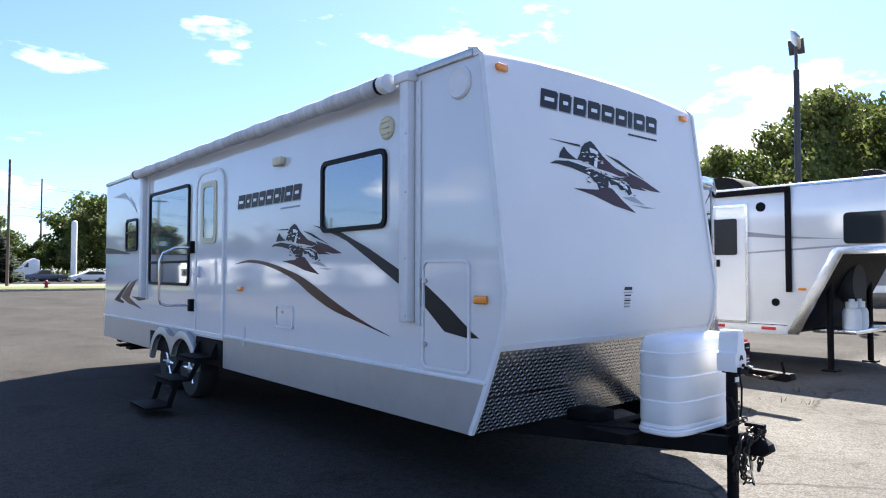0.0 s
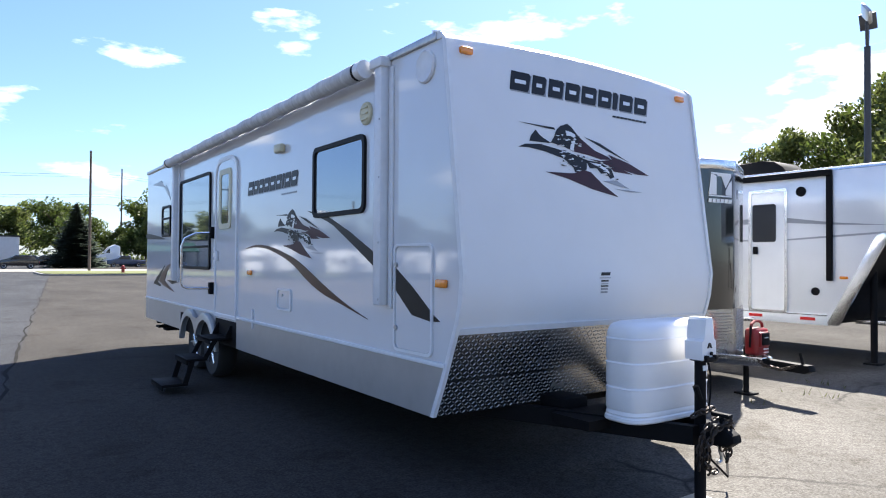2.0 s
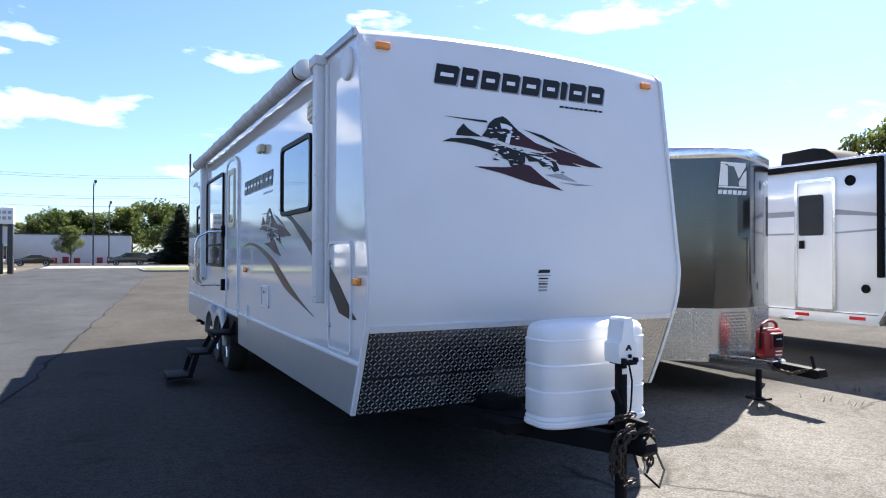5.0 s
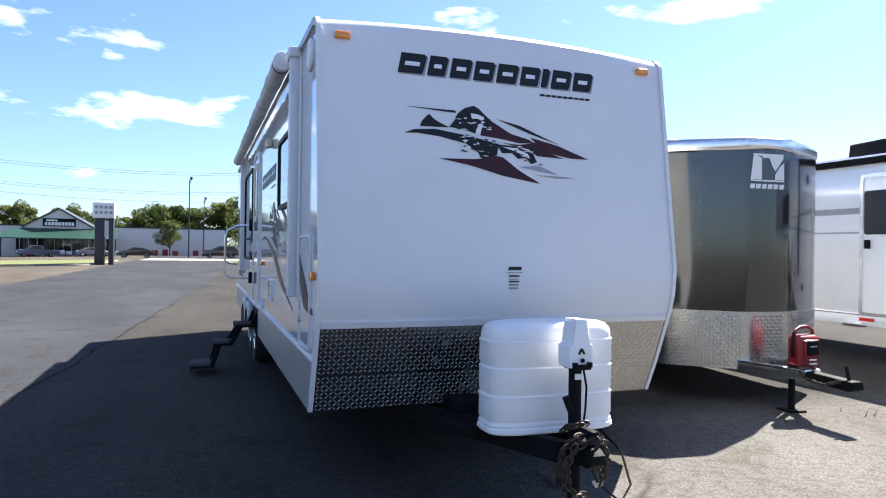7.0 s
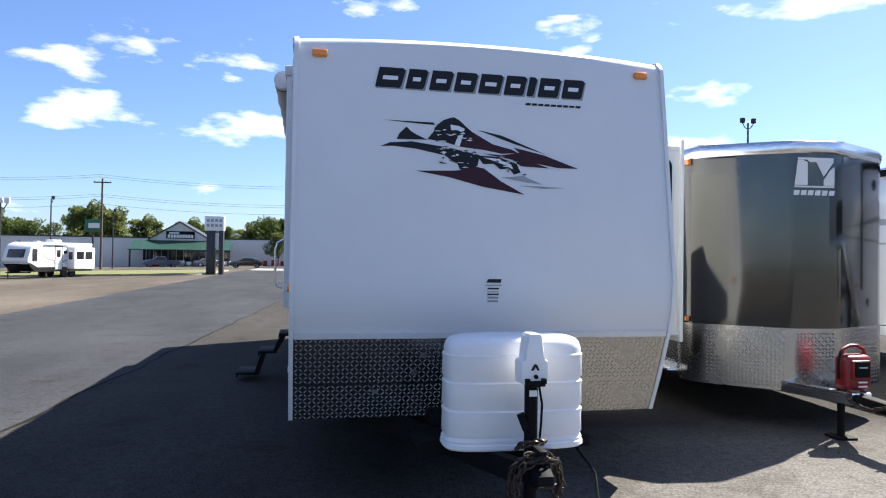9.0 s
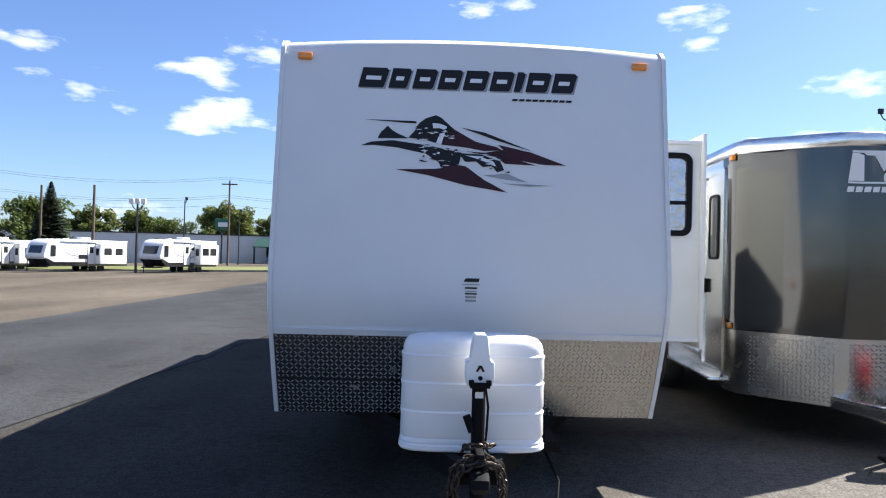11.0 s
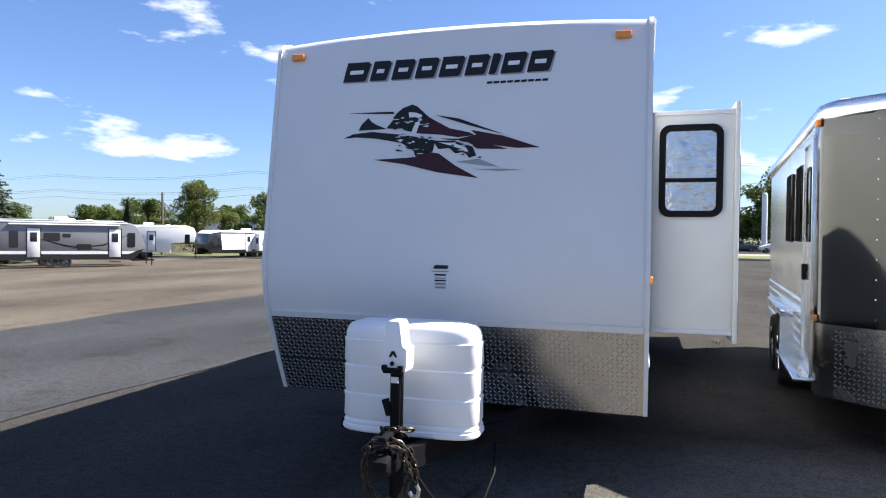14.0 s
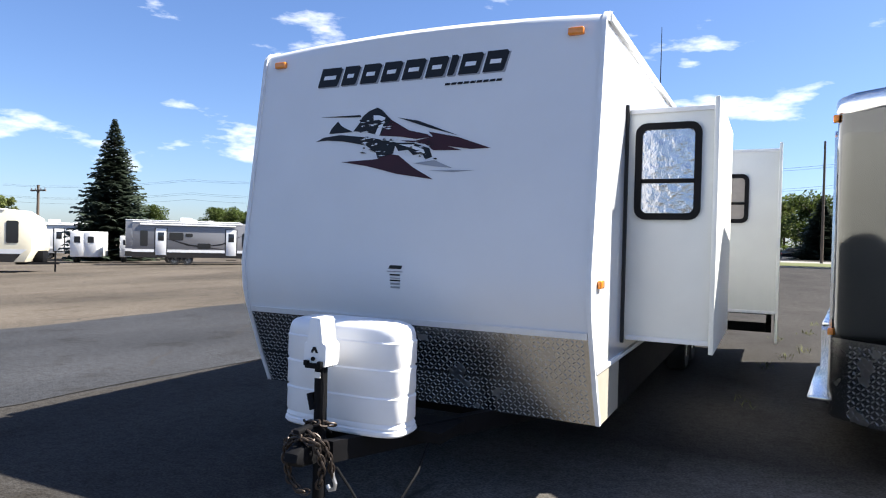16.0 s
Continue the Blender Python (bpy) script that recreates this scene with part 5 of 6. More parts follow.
# ---- things far round the lot ----
def rv(at, length, tall, skin, lower, label, nose="slant", slide_out=True, doors=(0.62,), dark_nose=None, stripe=None, fifth=False, side=-1):
    """A parked travel trailer: nose towards +x, seen side towards side * y."""
    o = thing("parked_trailer", label, "travel trailer", at, "parked trailers across the lot")
    L, w = length / 2, 1.22
    lo = 0.55
    if fifth:
        prof = [(-L, lo), (L - 2.4, lo), (L - 2.4, 1.55), (L - 0.2, 1.6), (L, 2.1), (L - 0.4, tall - 0.2), (L - 0.9, tall), (-L, tall)]
    elif nose == "slant":
        prof = [(-L, lo), (L - 0.75, lo), (L - 0.05, 1.25), (L, 1.5), (L - 0.28, tall - 0.55), (L - 0.6, tall - 0.15), (L - 1.1, tall), (-L, tall)]
    else:
        prof = [(-L, lo), (L - 0.3, lo), (L, 1.1), (L, 1.6), (L - 0.25, tall - 0.35), (L - 0.8, tall), (-L, tall)]
    bm = B()
    prism(bm, prof, "y", -w, w, 0.05)
    part("body", bm, skin, o, "trailer body")
    if lower:
        bm = B()
        prism(bm, [(-L - 0.002, lo - 0.01), (L - 0.74 if not fifth else L - 2.41, lo - 0.01), (L - 0.45 if not fifth else L - 2.41, 0.92), (-L - 0.002, 0.92)], "y", -w - 0.005, w + 0.005)
        part("lower_band", bm, lower, o, "dark lower band")
        bm = B()
        prism(bm, [(-L - 0.004, 0.92), (L - 0.45 if not fifth else L - 2.41, 0.92), (L - 0.2 if not fifth else L - 2.41, 1.12), (-L - 0.004, 1.12)], "y", -w - 0.004, w + 0.004)
        part("white_band", bm, SIGNW, o, "white waist band")
    bm = B()
    cyl(bm, (-L + 0.5, side * (w + 0.06), tall - 0.16), (L - 1.6, side * (w + 0.06), tall - 0.16), 0.055, 10)
    part("awning", bm, SIGNW, o, "rolled white awning")
    bm = B()
    box(bm, -L - 0.01, L - 1.1, -w - 0.02, w + 0.02, tall - 0.05, tall + 0.03, 0.02)
    part("roof_edge", bm, SIGNW, o, "white roof edge")
    if dark_nose:
        bm = B()
        up = [p for p in prof if p[0] > L - 1.3 and p[1] < tall - 0.01]
        prism(bm, [(x + 0.012, z) for x, z in up] + [(L - 1.6, tall - 0.1), (L - 1.9, lo)], "y", -w - 0.008, w + 0.008, 0.05)
        part("front_cap", bm, dark_nose, o, "contrasting front cap")
    y = side * w
    yo = side * (w + 0.012)
    a, b = min(y, yo), max(y, yo)
    if nose == "slant" and not fifth:
        bm = B()
        prism(bm, [(L - 1.7, lo - 0.014), (L - 0.735, lo - 0.014), (L - 0.035, 1.27), (L - 0.35, 1.22), (L - 1.0, 0.93)], "y", -w - 0.007, w + 0.007)
        part("chin", bm, BLACKM, o, "black lower nose")
        d = Vector((L - 0.28, 0, tall - 0.55)) - Vector((L, 0, 1.5))
        bm = B()
        p0, p1 = Vector((L + 0.01, 0, 1.5)).lerp(Vector((L - 0.27, 0, tall - 0.55)), 0.2), Vector((L + 0.012, 0, 1.5)).lerp(Vector((L - 0.268, 0, tall - 0.55)), 0.95)
        off = 0.03
        prism(bm, [(p0.x + off, p0.z), (p1.x + off, p1.z), (p1.x, p1.z), (p0.x, p0.z)], "y", -0.8, 0.8)
        part("front_window", bm, DGLASS, o, "wide dark windscreen-like front window")
    for fx in doors:
        cx = -L + length * fx
        bm = B()
        box(bm, cx - 0.36, cx + 0.36, a, b, 0.72, 2.62, 0.004)
        dd = part("door", bm, WHITEM, o, "white entrance door")
        bm = B()
        ring(bm, [(cx - 0.43, 0.66), (cx + 0.43, 0.66), (cx + 0.43, 2.68), (cx - 0.43, 2.68)], [(cx - 0.36, 0.72), (cx + 0.36, 0.72), (cx + 0.36, 2.62), (cx - 0.36, 2.62)], "y", a, b)
        part("door_frame", bm, BLACKM, o, "black door frame")
        bm = B()
        box(bm, cx - 0.20, cx + 0.20, min(yo, yo + side * 0.01), max(yo, yo + side * 0.01), 1.75, 2.35, 0.004)
        part("window", bm, DGLASS, dd)
        bm = B()
        box(bm, cx - 0.35, cx + 0.35, min(y, y + side * 0.35), max(y, y + side * 0.35), 0.38, 0.42)
        part("step", bm, BLACK, o)
    for fx, ww, z0, z1 in ((0.09, 0.5, 1.35, 2.45), (0.34, 0.95, 1.8, 2.35), (0.44, 0.5, 2.05, 2.3), (0.56, 0.9, 1.2, 1.6), (0.90, 0.5, 1.4, 2.4)):
        cx = -L + length * fx
        if any(abs(fx - q) < 0.09 for q in doors) or cx > L - 0.7:
            continue
        bm = B()
        prism(bm, rounded(cx - ww / 2, cx + ww / 2, z0, z1, 0.08), "y", a, b)
        part("window", bm, DGLASS, o, "dark tinted window")
    if slide_out:
        bm = B()
        x0, x1 = -L + length * 0.08, -L + length * 0.42
        y2 = side * (w + 0.75)
        box(bm, x0, x1, min(y, y2), max(y, y2), 0.75, tall - 0.35, 0.03)
        so = part("slide_out", bm, skin, o, "extended slide-out room")
        y3 = y2 + side * 0.012
        for c in (0.3, 0.72):
            cx = x0 + (x1 - x0) * c
            bm = B()
            prism(bm, rounded(cx - 0.42, cx + 0.42, 1.6, 2.25, 0.06), "y", min(y2, y3), max(y2, y3))
            part("window", bm, DGLASS, so)
        bm = B()
        prism(bm, rounded(min(y, y2) + 0.18, max(y, y2) - 0.18, 1.55, 2.2, 0.06), "x", x1, x1 + 0.012)
        part("window", bm, DGLASS, so)
    if stripe:
        for k, (z, h) in enumerate(((1.25, 0.16), (1.05, 0.08))):
            bm = B()
            prism(bm, [(-L + 1.8, z + 1.0), (-0.5, z + 0.45 + h * 0.3), (L - 1.9, z + 0.05), (-0.6, z + 0.36)] if k else [(-0.5, z + 0.0), (L * 0.4, z + 0.35), (L - 0.6, z + 1.2), (L * 0.4, z + 0.24)], "y", min(y, y + side * 0.004), max(y, y + side * 0.004))
            part("stripe", bm, stripe, o, "dark swoosh stripe")
    for cx in ((-0.12 * length - 0.45), (-0.12 * length + 0.45)):
        for s in (-1, 1):
            bm = B()
            lathe(bm, [(0.2, -0.1), (0.33, -0.11), (0.36, -0.05), (0.36, 0.05), (0.33, 0.11), (0.2, 0.1)], 20, (cx, s * 1.08, 0.36), "y")
            wh = part("wheel", bm, RUBBER, o, "black tyre")
            bm = B()
            lathe(bm, [(0.21, -0.09), (0.21, 0.09), (0.08, 0.05)], 14, (cx, s * 1.09, 0.36), "y")
            part("rim", bm, STEEL, wh)
    bm = B()
    box(bm, -0.9, 0.0, -0.4, 0.4, tall, tall + 0.28, 0.06)
    part("roof_air_conditioner", bm, SIGNW, o, "white rooftop air conditioner")
    bm = B()
    box(bm, 1.2, 1.6, -0.2, 0.2, tall, tall + 0.12, 0.03)
    part("roof_vent", bm, SIGNW, o)
    if not fifth:
        bm = B()
        for s in (-1, 1):
            prism(bm, [(L - 0.8, s * 0.8), (L - 0.8, s * 0.7), (L + 0.75, s * 0.02), (L + 0.75, s * 0.1)], "z", 0.42, 0.52)
        cyl(bm, (L + 0.6, 0, 0.02), (L + 0.6, 0, 1.0), 0.04, 10)
        part("tongue", bm, BLACK, o, "black tongue and jack")
        bm = B()
        box(bm, L - 0.25, L + 0.2, -0.36, 0.36, 0.52, 1.05, 0.06)
        part("tank_cover", bm, BLACK, o)
    return o


def heading(x, y, a):
    return pose(x, y, ground_z(x), 0, 0, a)


SMALL = Matrix.Diagonal((0.88, 0.88, 0.88, 1))
rv(heading(-20.3, 51.0, 247) @ SMALL, 7.2, 2.95, WHITEM, BLACKM, "white travel trailer with a black front window, across the lot", "slant", True, (0.55,), stripe=GREYD, side=1)
rv(heading(-28.9, 52.0, 246) @ SMALL, 8.9, 2.95, WHITEM, BLACKM, "white travel trailer with open slide-out, across the lot", "slant", True, (0.46,), side=1, stripe=GREYD)
rv(heading(-36.2, 53.0, 248) @ SMALL, 10.2, 2.95, WHITEM, BLACKM, "white travel trailer with a black nose cap, across the lot", "round", True, (0.5,), dark_nose=BLACKM, side=1)
rv(heading(-47.0, 53.5, 32), 8.5, 3.3, WHITEM, None, "white fifth-wheel trailer, across the lot", "round", False, (0.5,), fifth=True, side=-1)
rv(heading(-52.0, 51.0, 32), 8.0, 3.3, WHITEM, None, "white fifth-wheel trailer, across the lot", "round", False, (0.5,), fifth=True, side=-1)
rv(heading(-31.9, 28.6, 46) @ SMALL, 8.6, 3.05, PALEM, BLACKM, "grey and white travel trailer with two doors, across the lot", "slant", False, (0.22, 0.78), stripe=INK)
rv(heading(-35.2, 31.3, 46) @ SMALL, 9.6, 3.35, GREYM, BLACKM, "grey travel trailer parked behind another", "slant", False, (0.3,))
rv(heading(-31.6, 13.4, 40), 8.0, 2.9, IVORYM, BLACKM, "ivory travel trailer with a rounded nose", "round", False, (0.4,))
rv(heading(-53.0, 33.5, 52), 10.5, 3.1, WHITEM, GREYM, "long white travel trailer at the back of the lot", "round", False, (0.5,))
rv(heading(19.0, 1.5, -80), 8.5, 3.0, GREYM, BLACKM, "grey travel trailer beyond the gooseneck trailer", "slant", False, (0.5,), side=-1)


def horse_box(at):
    o = thing("horse_box", "small white horse box trailer with double rear doors", "horse trailer", at, "parked horse boxes")
    bm = B()
    box(bm, -1.6, 1.6, -1.0, 1.0, 0.5, 2.5, 0.06)
    part("body", bm, WHITEM, o)
    for y in (-0.48, 0.48):
        bm = B()
        box(bm, 1.6, 1.63, y - 0.43, y + 0.43, 0.6, 2.4, 0.01)
        d = part("rear_door", bm, SIGNW, o)
        bm = B()
        box(bm, 1.63, 1.64, y - 0.22, y + 0.22, 1.6, 2.1)
        part("window", bm, DGLASS, d)
    for x in (-0.9, 0.4):
        bm = B()
        box(bm, x - 0.3, x + 0.3, -1.015, -1.0, 1.6, 2.05)
        part("window", bm, DGLASS, o)
        bm = B()
        lathe(bm, [(0.2, -0.09), (0.34, -0.09), (0.34, 0.09), (0.2, 0.09)], 18, (x * 0.7 - 0.1, -0.98, 0.34), "y")
        part("wheel", bm, RUBBER, o)
    return o


hb = horse_box(heading(-41.1, 27.6, -50) @ SMALL)
copy_thing(hb, heading(-40.2, 30.6, -50) @ SMALL)


def vehicle(at, kind, paint, label, category):
    o = thing(category.replace(" ", "_"), label, category, at)
    if kind == "pickup":
        L, prof = 5.6, [(-2.8, 0.55), (-2.8, 1.08), (-0.75, 1.10), (-0.70, 1.12), (-0.55, 1.75), (0.75, 1.78), (1.35, 1.20), (2.6, 1.12), (2.8, 0.95), (2.82, 0.5), (2.2, 0.42), (-2.4, 0.42)]
        glass = [(-0.50, 1.18), (-0.40, 1.68), (0.70, 1.70), (1.18, 1.20)]
        ax = (-1.75, 1.85)
    elif kind == "suv":
        L, prof = 4.7, [(-2.3, 0.5), (-2.32, 1.05), (-2.1, 1.55), (-1.7, 1.68), (0.2, 1.70), (1.05, 1.15), (2.05, 1.0), (2.3, 0.8), (2.32, 0.45), (1.9, 0.36), (-1.9, 0.36)]
        glass = [(-2.0, 1.12), (-1.75, 1.55), (0.15, 1.58), (0.85, 1.12)]
        ax = (-1.4, 1.4)
    else:
        L, prof = 4.7, [(-2.3, 0.45), (-2.32, 0.95), (-1.6, 1.02), (-0.9, 1.40), (0.3, 1.42), (1.05, 1.0), (2.0, 0.9), (2.3, 0.7), (2.32, 0.4), (1.9, 0.32), (-1.9, 0.32)]
        glass = [(-1.35, 1.03), (-0.8, 1.34), (0.25, 1.35), (0.85, 1.0)]
        ax = (-1.4, 1.45)
    bm = B()
    prism(bm, prof, "y", -0.92, 0.92, 0.07)
    part("body", bm, paint, o)
    bm = B()
    prism(bm, glass, "y", -0.93, 0.93)
    part("side_window", bm, DGLASS, o)
    for x in ax:
        for s in (-1, 1):
            bm = B()
            lathe(bm, [(0.2, -0.11), (0.33, -0.12), (0.36, -0.06), (0.36, 0.06), (0.33, 0.12), (0.2, 0.11)], 18, (x, s * 0.84, 0.36), "y")
            w = part("wheel", bm, RUBBER, o)
            bm = B()
            lathe(bm, [(0.22, -0.10), (0.22, 0.10), (0.08, 0.07)], 12, (x, s * 0.86, 0.36), "y")
            part("rim", bm, STEEL, w)
    for s in (-0.7, 0.7):
        bm = B()
        box(bm, 2.2, 2.36 if kind != "pickup" else 2.84, s - 0.18, s + 0.18, 0.72, 0.86, 0.02)
        part("headlight", bm, SIGNW, o)
        bm = B()
        box(bm, prof[1][0] - 0.03, prof[1][0] + 0.1, s - 0.1, s + 0.1, 0.75, 0.95, 0.02)
        part("tail_light", bm, REDL, o)
    return o


vehicle(heading(-10.0, 96, 180), "sedan", BLACKM, "black saloon car by the store", "car")
vehicle(heading(0.8, 95, 180), "suv", BLACKM, "black people carrier on the road", "van")
vehicle(heading(-24.8, 112, 200), "pickup", BLUEM, "dark blue pickup truck by the store front", "pickup truck")
vehicle(heading(20.0, 104, 180), "suv", WHITEM, "white sport utility car on the far road", "car")
vehicle(heading(16.0, 112, 180), "pickup", BLUEM, "blue pickup truck on the far road", "pickup truck")
vehicle(heading(-17.5, 114, 0), "sedan", GREYM, "grey car parked by the store", "car")
vehicle(heading(4.4, 106, 180), "suv", BLACKM, "dark car by the far road", "car")

# semi tractor
o = thing("semi_tractor", "white semi tractor unit on the far road", "truck", heading(14.6, 118, 180))
bm = B()
prism(bm, [(-1.4, 0.9), (-1.4, 3.3), (-0.6, 3.6), (0.3, 3.1), (0.9, 2.2), (2.4, 1.9), (2.6, 0.9)], "y", -1.2, 1.2, 0.08)
part("cab", bm, WHITEM, o)
bm = B()
prism(bm, [(0.1, 2.2), (0.1, 2.9), (0.3, 2.9), (0.75, 2.2)], "y", -1.21, 1.21)
part("side_window", bm, DGLASS, o)
bm = B()
box(bm, -4.0, 2.4, -0.5, 0.5, 0.6, 0.95)
part("chassis", bm, BLACK, o)
for x in (-3.2, -2.1, 1.7):
    for s in (-1, 1):
        bm = B()
        lathe(bm, [(0.25, -0.15), (0.5, -0.15), (0.5, 0.15), (0.25, 0.15)], 18, (x, s * 1.05, 0.5), "y")
        part("wheel", bm, RUBBER, o)

# store building
store = thing("store_building", "pale store building with a green canopy and gabled sign", "store")
bm = B()
box(bm, -95, 2.4, 125, 165, -1.5, 4.7, 0.05)
part("wall", bm, RENDER_, store, "pale panel wall")
bm = B()
box(bm, -95.1, 2.5, 124.9, 165.1, 4.7, 4.9)
part("parapet_cap", bm, DARKM, store)
bm = B()
prism(bm, [(-28.9, 4.2), (-28.9, 4.6), (-23.9, 7.5), (-18.9, 4.6), (-18.9, 4.2)], "y", 122.5, 126)
gable = part("gable", bm, RENDER_, store, "pale gabled entrance front")
for s in (-1, 1):
    bm = B()
    prism(bm, [(-23.9 + s * 5.3, 4.35), (-23.9 + s * 5.3, 4.6), (-23.9, 7.75), (-23.9, 7.5)], "y", 122.2, 130)
    part("gable_trim", bm, DARKM, gable)
bm = B()
box(bm, -26.2, -21.4, 122.3, 122.5, 4.65, 5.95)
sg = part("sign_board", bm, BLACK, store, "black sign board with pale lettering bars")
for i in range(9):
    bm = B()
    box(bm, -25.9 + 0.49 * i, -25.52 + 0.49 * i, 122.2, 122.3, 4.78, 5.35)
    part("letter_bar", bm, SIGNW, sg)
bm = B()
box(bm, -25.7, -24.0, 122.2, 122.3, 5.5, 5.75)
part("letter_bar", bm, SIGNW, sg)
bm = B()
prism(bm, [(118.0, 2.5), (118.0, 2.65), (122.4, 4.3), (122.4, 4.0)], "x", -31.5, -14.8)
part("canopy", bm, GREENR, store, "green metal canopy roof")
for x in [-31.2, -28, -25, -20, -17.5, -15.1]:
    bm = B()
    box(bm, x - 0.12, x + 0.12, 118.2, 118.5, -0.6, 2.55)
    part("canopy_post", bm, DARKM, store)
bm = B()
box(bm, -30.5, -15.5, 124.6, 125.0, 0.0, 2.6)
part("shop_window", bm, DGLASS, store, "dark shop windows under the canopy")
for i in range(12):
    bm = B()
    x = -30 + 1.28 * i
    box(bm, x, x + 0.08, 124.5, 124.62, 0.0, 2.65)
    part("mullion", bm, SIGNW, store)
for i, (x, c) in enumerate(((-27.5, REDP), (-26.4, STEEL), (-23, STEEL), (-21.9, STEEL), (-20.8, GREYM), (-18, REDP), (-15.5, STEEL), (-9, REDP), (-7.4, REDP), (-5.8, REDP), (-2.5, REDP), (-1.0, REDP))):
    bm = B()
    box(bm, x - 0.45, x + 0.45, 120, 120.8, ground_z(x), ground_z(x) + 0.85 + 0.1 * (i % 3), 0.05)
    solid("display_goods", bm, c, "goods stacked for sale before the store", "goods", group="goods before the store")

# pylon sign with two dark posts and a white head
py = thing("pylon_sign", "dealer pylon sign with dark posts and a white head", "sign")
for x0, x1 in ((-9.66, -8.99), (-8.66, -8.32)):
    bm = B()
    box(bm, x0, x1, 55.0, 55.9, -0.2, 3.7, 0.02)
    part("post", bm, DARKM, py)
bm = B()
box(bm, -9.82, -8.26, 54.9, 56.0, 3.68, 4.92, 0.05)
hd = part("head", bm, SIGNW, py)
for i, z in enumerate((4.42, 4.0)):
    for k in range(4):
        bm = B()
        box(bm, -9.65 + 0.34 * k, -9.42 + 0.34 * k, 54.88, 54.9, z, z + 0.24)
        part("letter_bar", bm, GREYD, hd)
bm = B()
box(bm, -9.0, -8.66, 55.2, 55.6, 2.2, 3.5)
part("panel", bm, SIGNW, py)

# roadside sign of the store
rs = thing("road_sign", "green and white store sign on a dark post", "sign")
bm = B()
cyl(bm, (-34.6, 110, -1), (-34.6, 110, 5.5), 0.15, 10)
part("post", bm, DARKM, rs)
bm = B()
box(bm, -35.8, -33.4, 109.8, 110.2, 5.15, 7.15, 0.05)
p = part("board", bm, SIGNG, rs)
bm = B()
box(bm, -35.2, -33.6, 109.7, 109.8, 5.75, 6.5)
part("letter_bar", bm, SIGNW, p)


def lamp(x, y, h, heads, label):
    o = thing("street_lamp", label, "street lamp", pose(x, y, ground_z(x)), "lamp posts")
    bm = B()
    cyl(bm, (0, 0, 0), (0, 0, h), 0.10, 10, 0.07)
    part("post", bm, DARKM, o)
    for dx, tilt in heads:
        bm = B()
        tube(bm, [(0, 0, h - 0.5), (dx * 0.6, 0, h - 0.35), (dx, 0, h)], 0.04, 8)
        part("arm", bm, DARKM, o)
        bm = B()
        box(bm, dx - 0.17, dx + 0.17, -0.12, 0.12, h, h + 0.40, 0.03)
        part("floodlight", bm, SIGNW if tilt else DARKM, o)
    return o


def flood_mast():
    o = thing("flood_mast", "tall dark lamp mast with two square floodlights", "street lamp", pose(21.1, 6.9, 0, 0, 0, 20))
    bm = B()
    cyl(bm, (0, 0, 0), (0, 0, 8.75), 0.13, 12, 0.10)
    part("post", bm, DARKM, o)
    bm = B()
    tube(bm, [(-0.35, 0.0, 9.5), (-0.33, 0, 9.15), (-0.12, 0, 8.8), (0.12, 0, 8.8), (0.33, 0, 9.15), (0.38, 0, 9.4)], 0.05, 8)
    part("bracket", bm, DARKM, o)
    for x, rx, m in ((-0.42, 35, STEEL), (0.5, 0, DARKM)):
        bm = B()
        box(bm, -0.26, 0.26, -0.05, 0.05, -0.28, 0.28, 0.02)
        bmesh.ops.transform(bm, matrix=pose(x, 0, 9.75, -25, rx, 0 if m is STEEL else 80), verts=bm.verts)
        fl = part("floodlight", bm, m, o)
        if m is STEEL:
            bm = B()
            for i in range(4):
                box(bm, -0.23 + 0.12 * i, -0.14 + 0.12 * i, -0.065, -0.05, -0.25, 0.25)
            bmesh.ops.transform(bm, matrix=pose(x, 0, 9.75, -25, rx, 0), verts=bm.verts)
            part("lens", bm, SIGNW, fl)


flood_mast()
lamp(-22.3, 47.5, 5.3, ((-0.45, 1), (0.0, 1), (0.45, 1)), "slim dark lamp post with three floodlights")
for x, y, h in ((-31.7, 84, 8.6), (-29.0, 100, 8.2), (-3.3, 96, 10.9), (-1.3, 108, 9.0), (-50, 66, 7.5)):
    lamp(x, y, h, ((0.22, 0),), "slim dark lamp post with one flat head")
lamp(33.8, 44.5, 13.0, ((-0.5, 0), (0.5, 0)), "tall dark lamp mast with two floodlights")


def utility_pole(x, y, h, arms=True):
    o = thing("utility_pole", "weathered wooden utility pole", "utility pole", pose(x, y, ground_z(x)), "utility poles")
    bm = B()
    cyl(bm, (0, 0, 0), (0, 0, h), 0.16, 12, 0.11)
    part("pole", bm, WOOD, o)
    if arms:
        bm = B()
        box(bm, -1.1, 1.1, -0.06, 0.06, h - 0.6, h - 0.45)
        part("crossarm", bm, WOOD, o)
        for dx in (-1.0, -0.4, 0.4, 1.0):
            bm = B()
            cyl(bm, (dx, 0, h - 0.45), (dx, 0, h - 0.28), 0.05, 8)
            part("insulator", bm, STEEL, o)
    return o


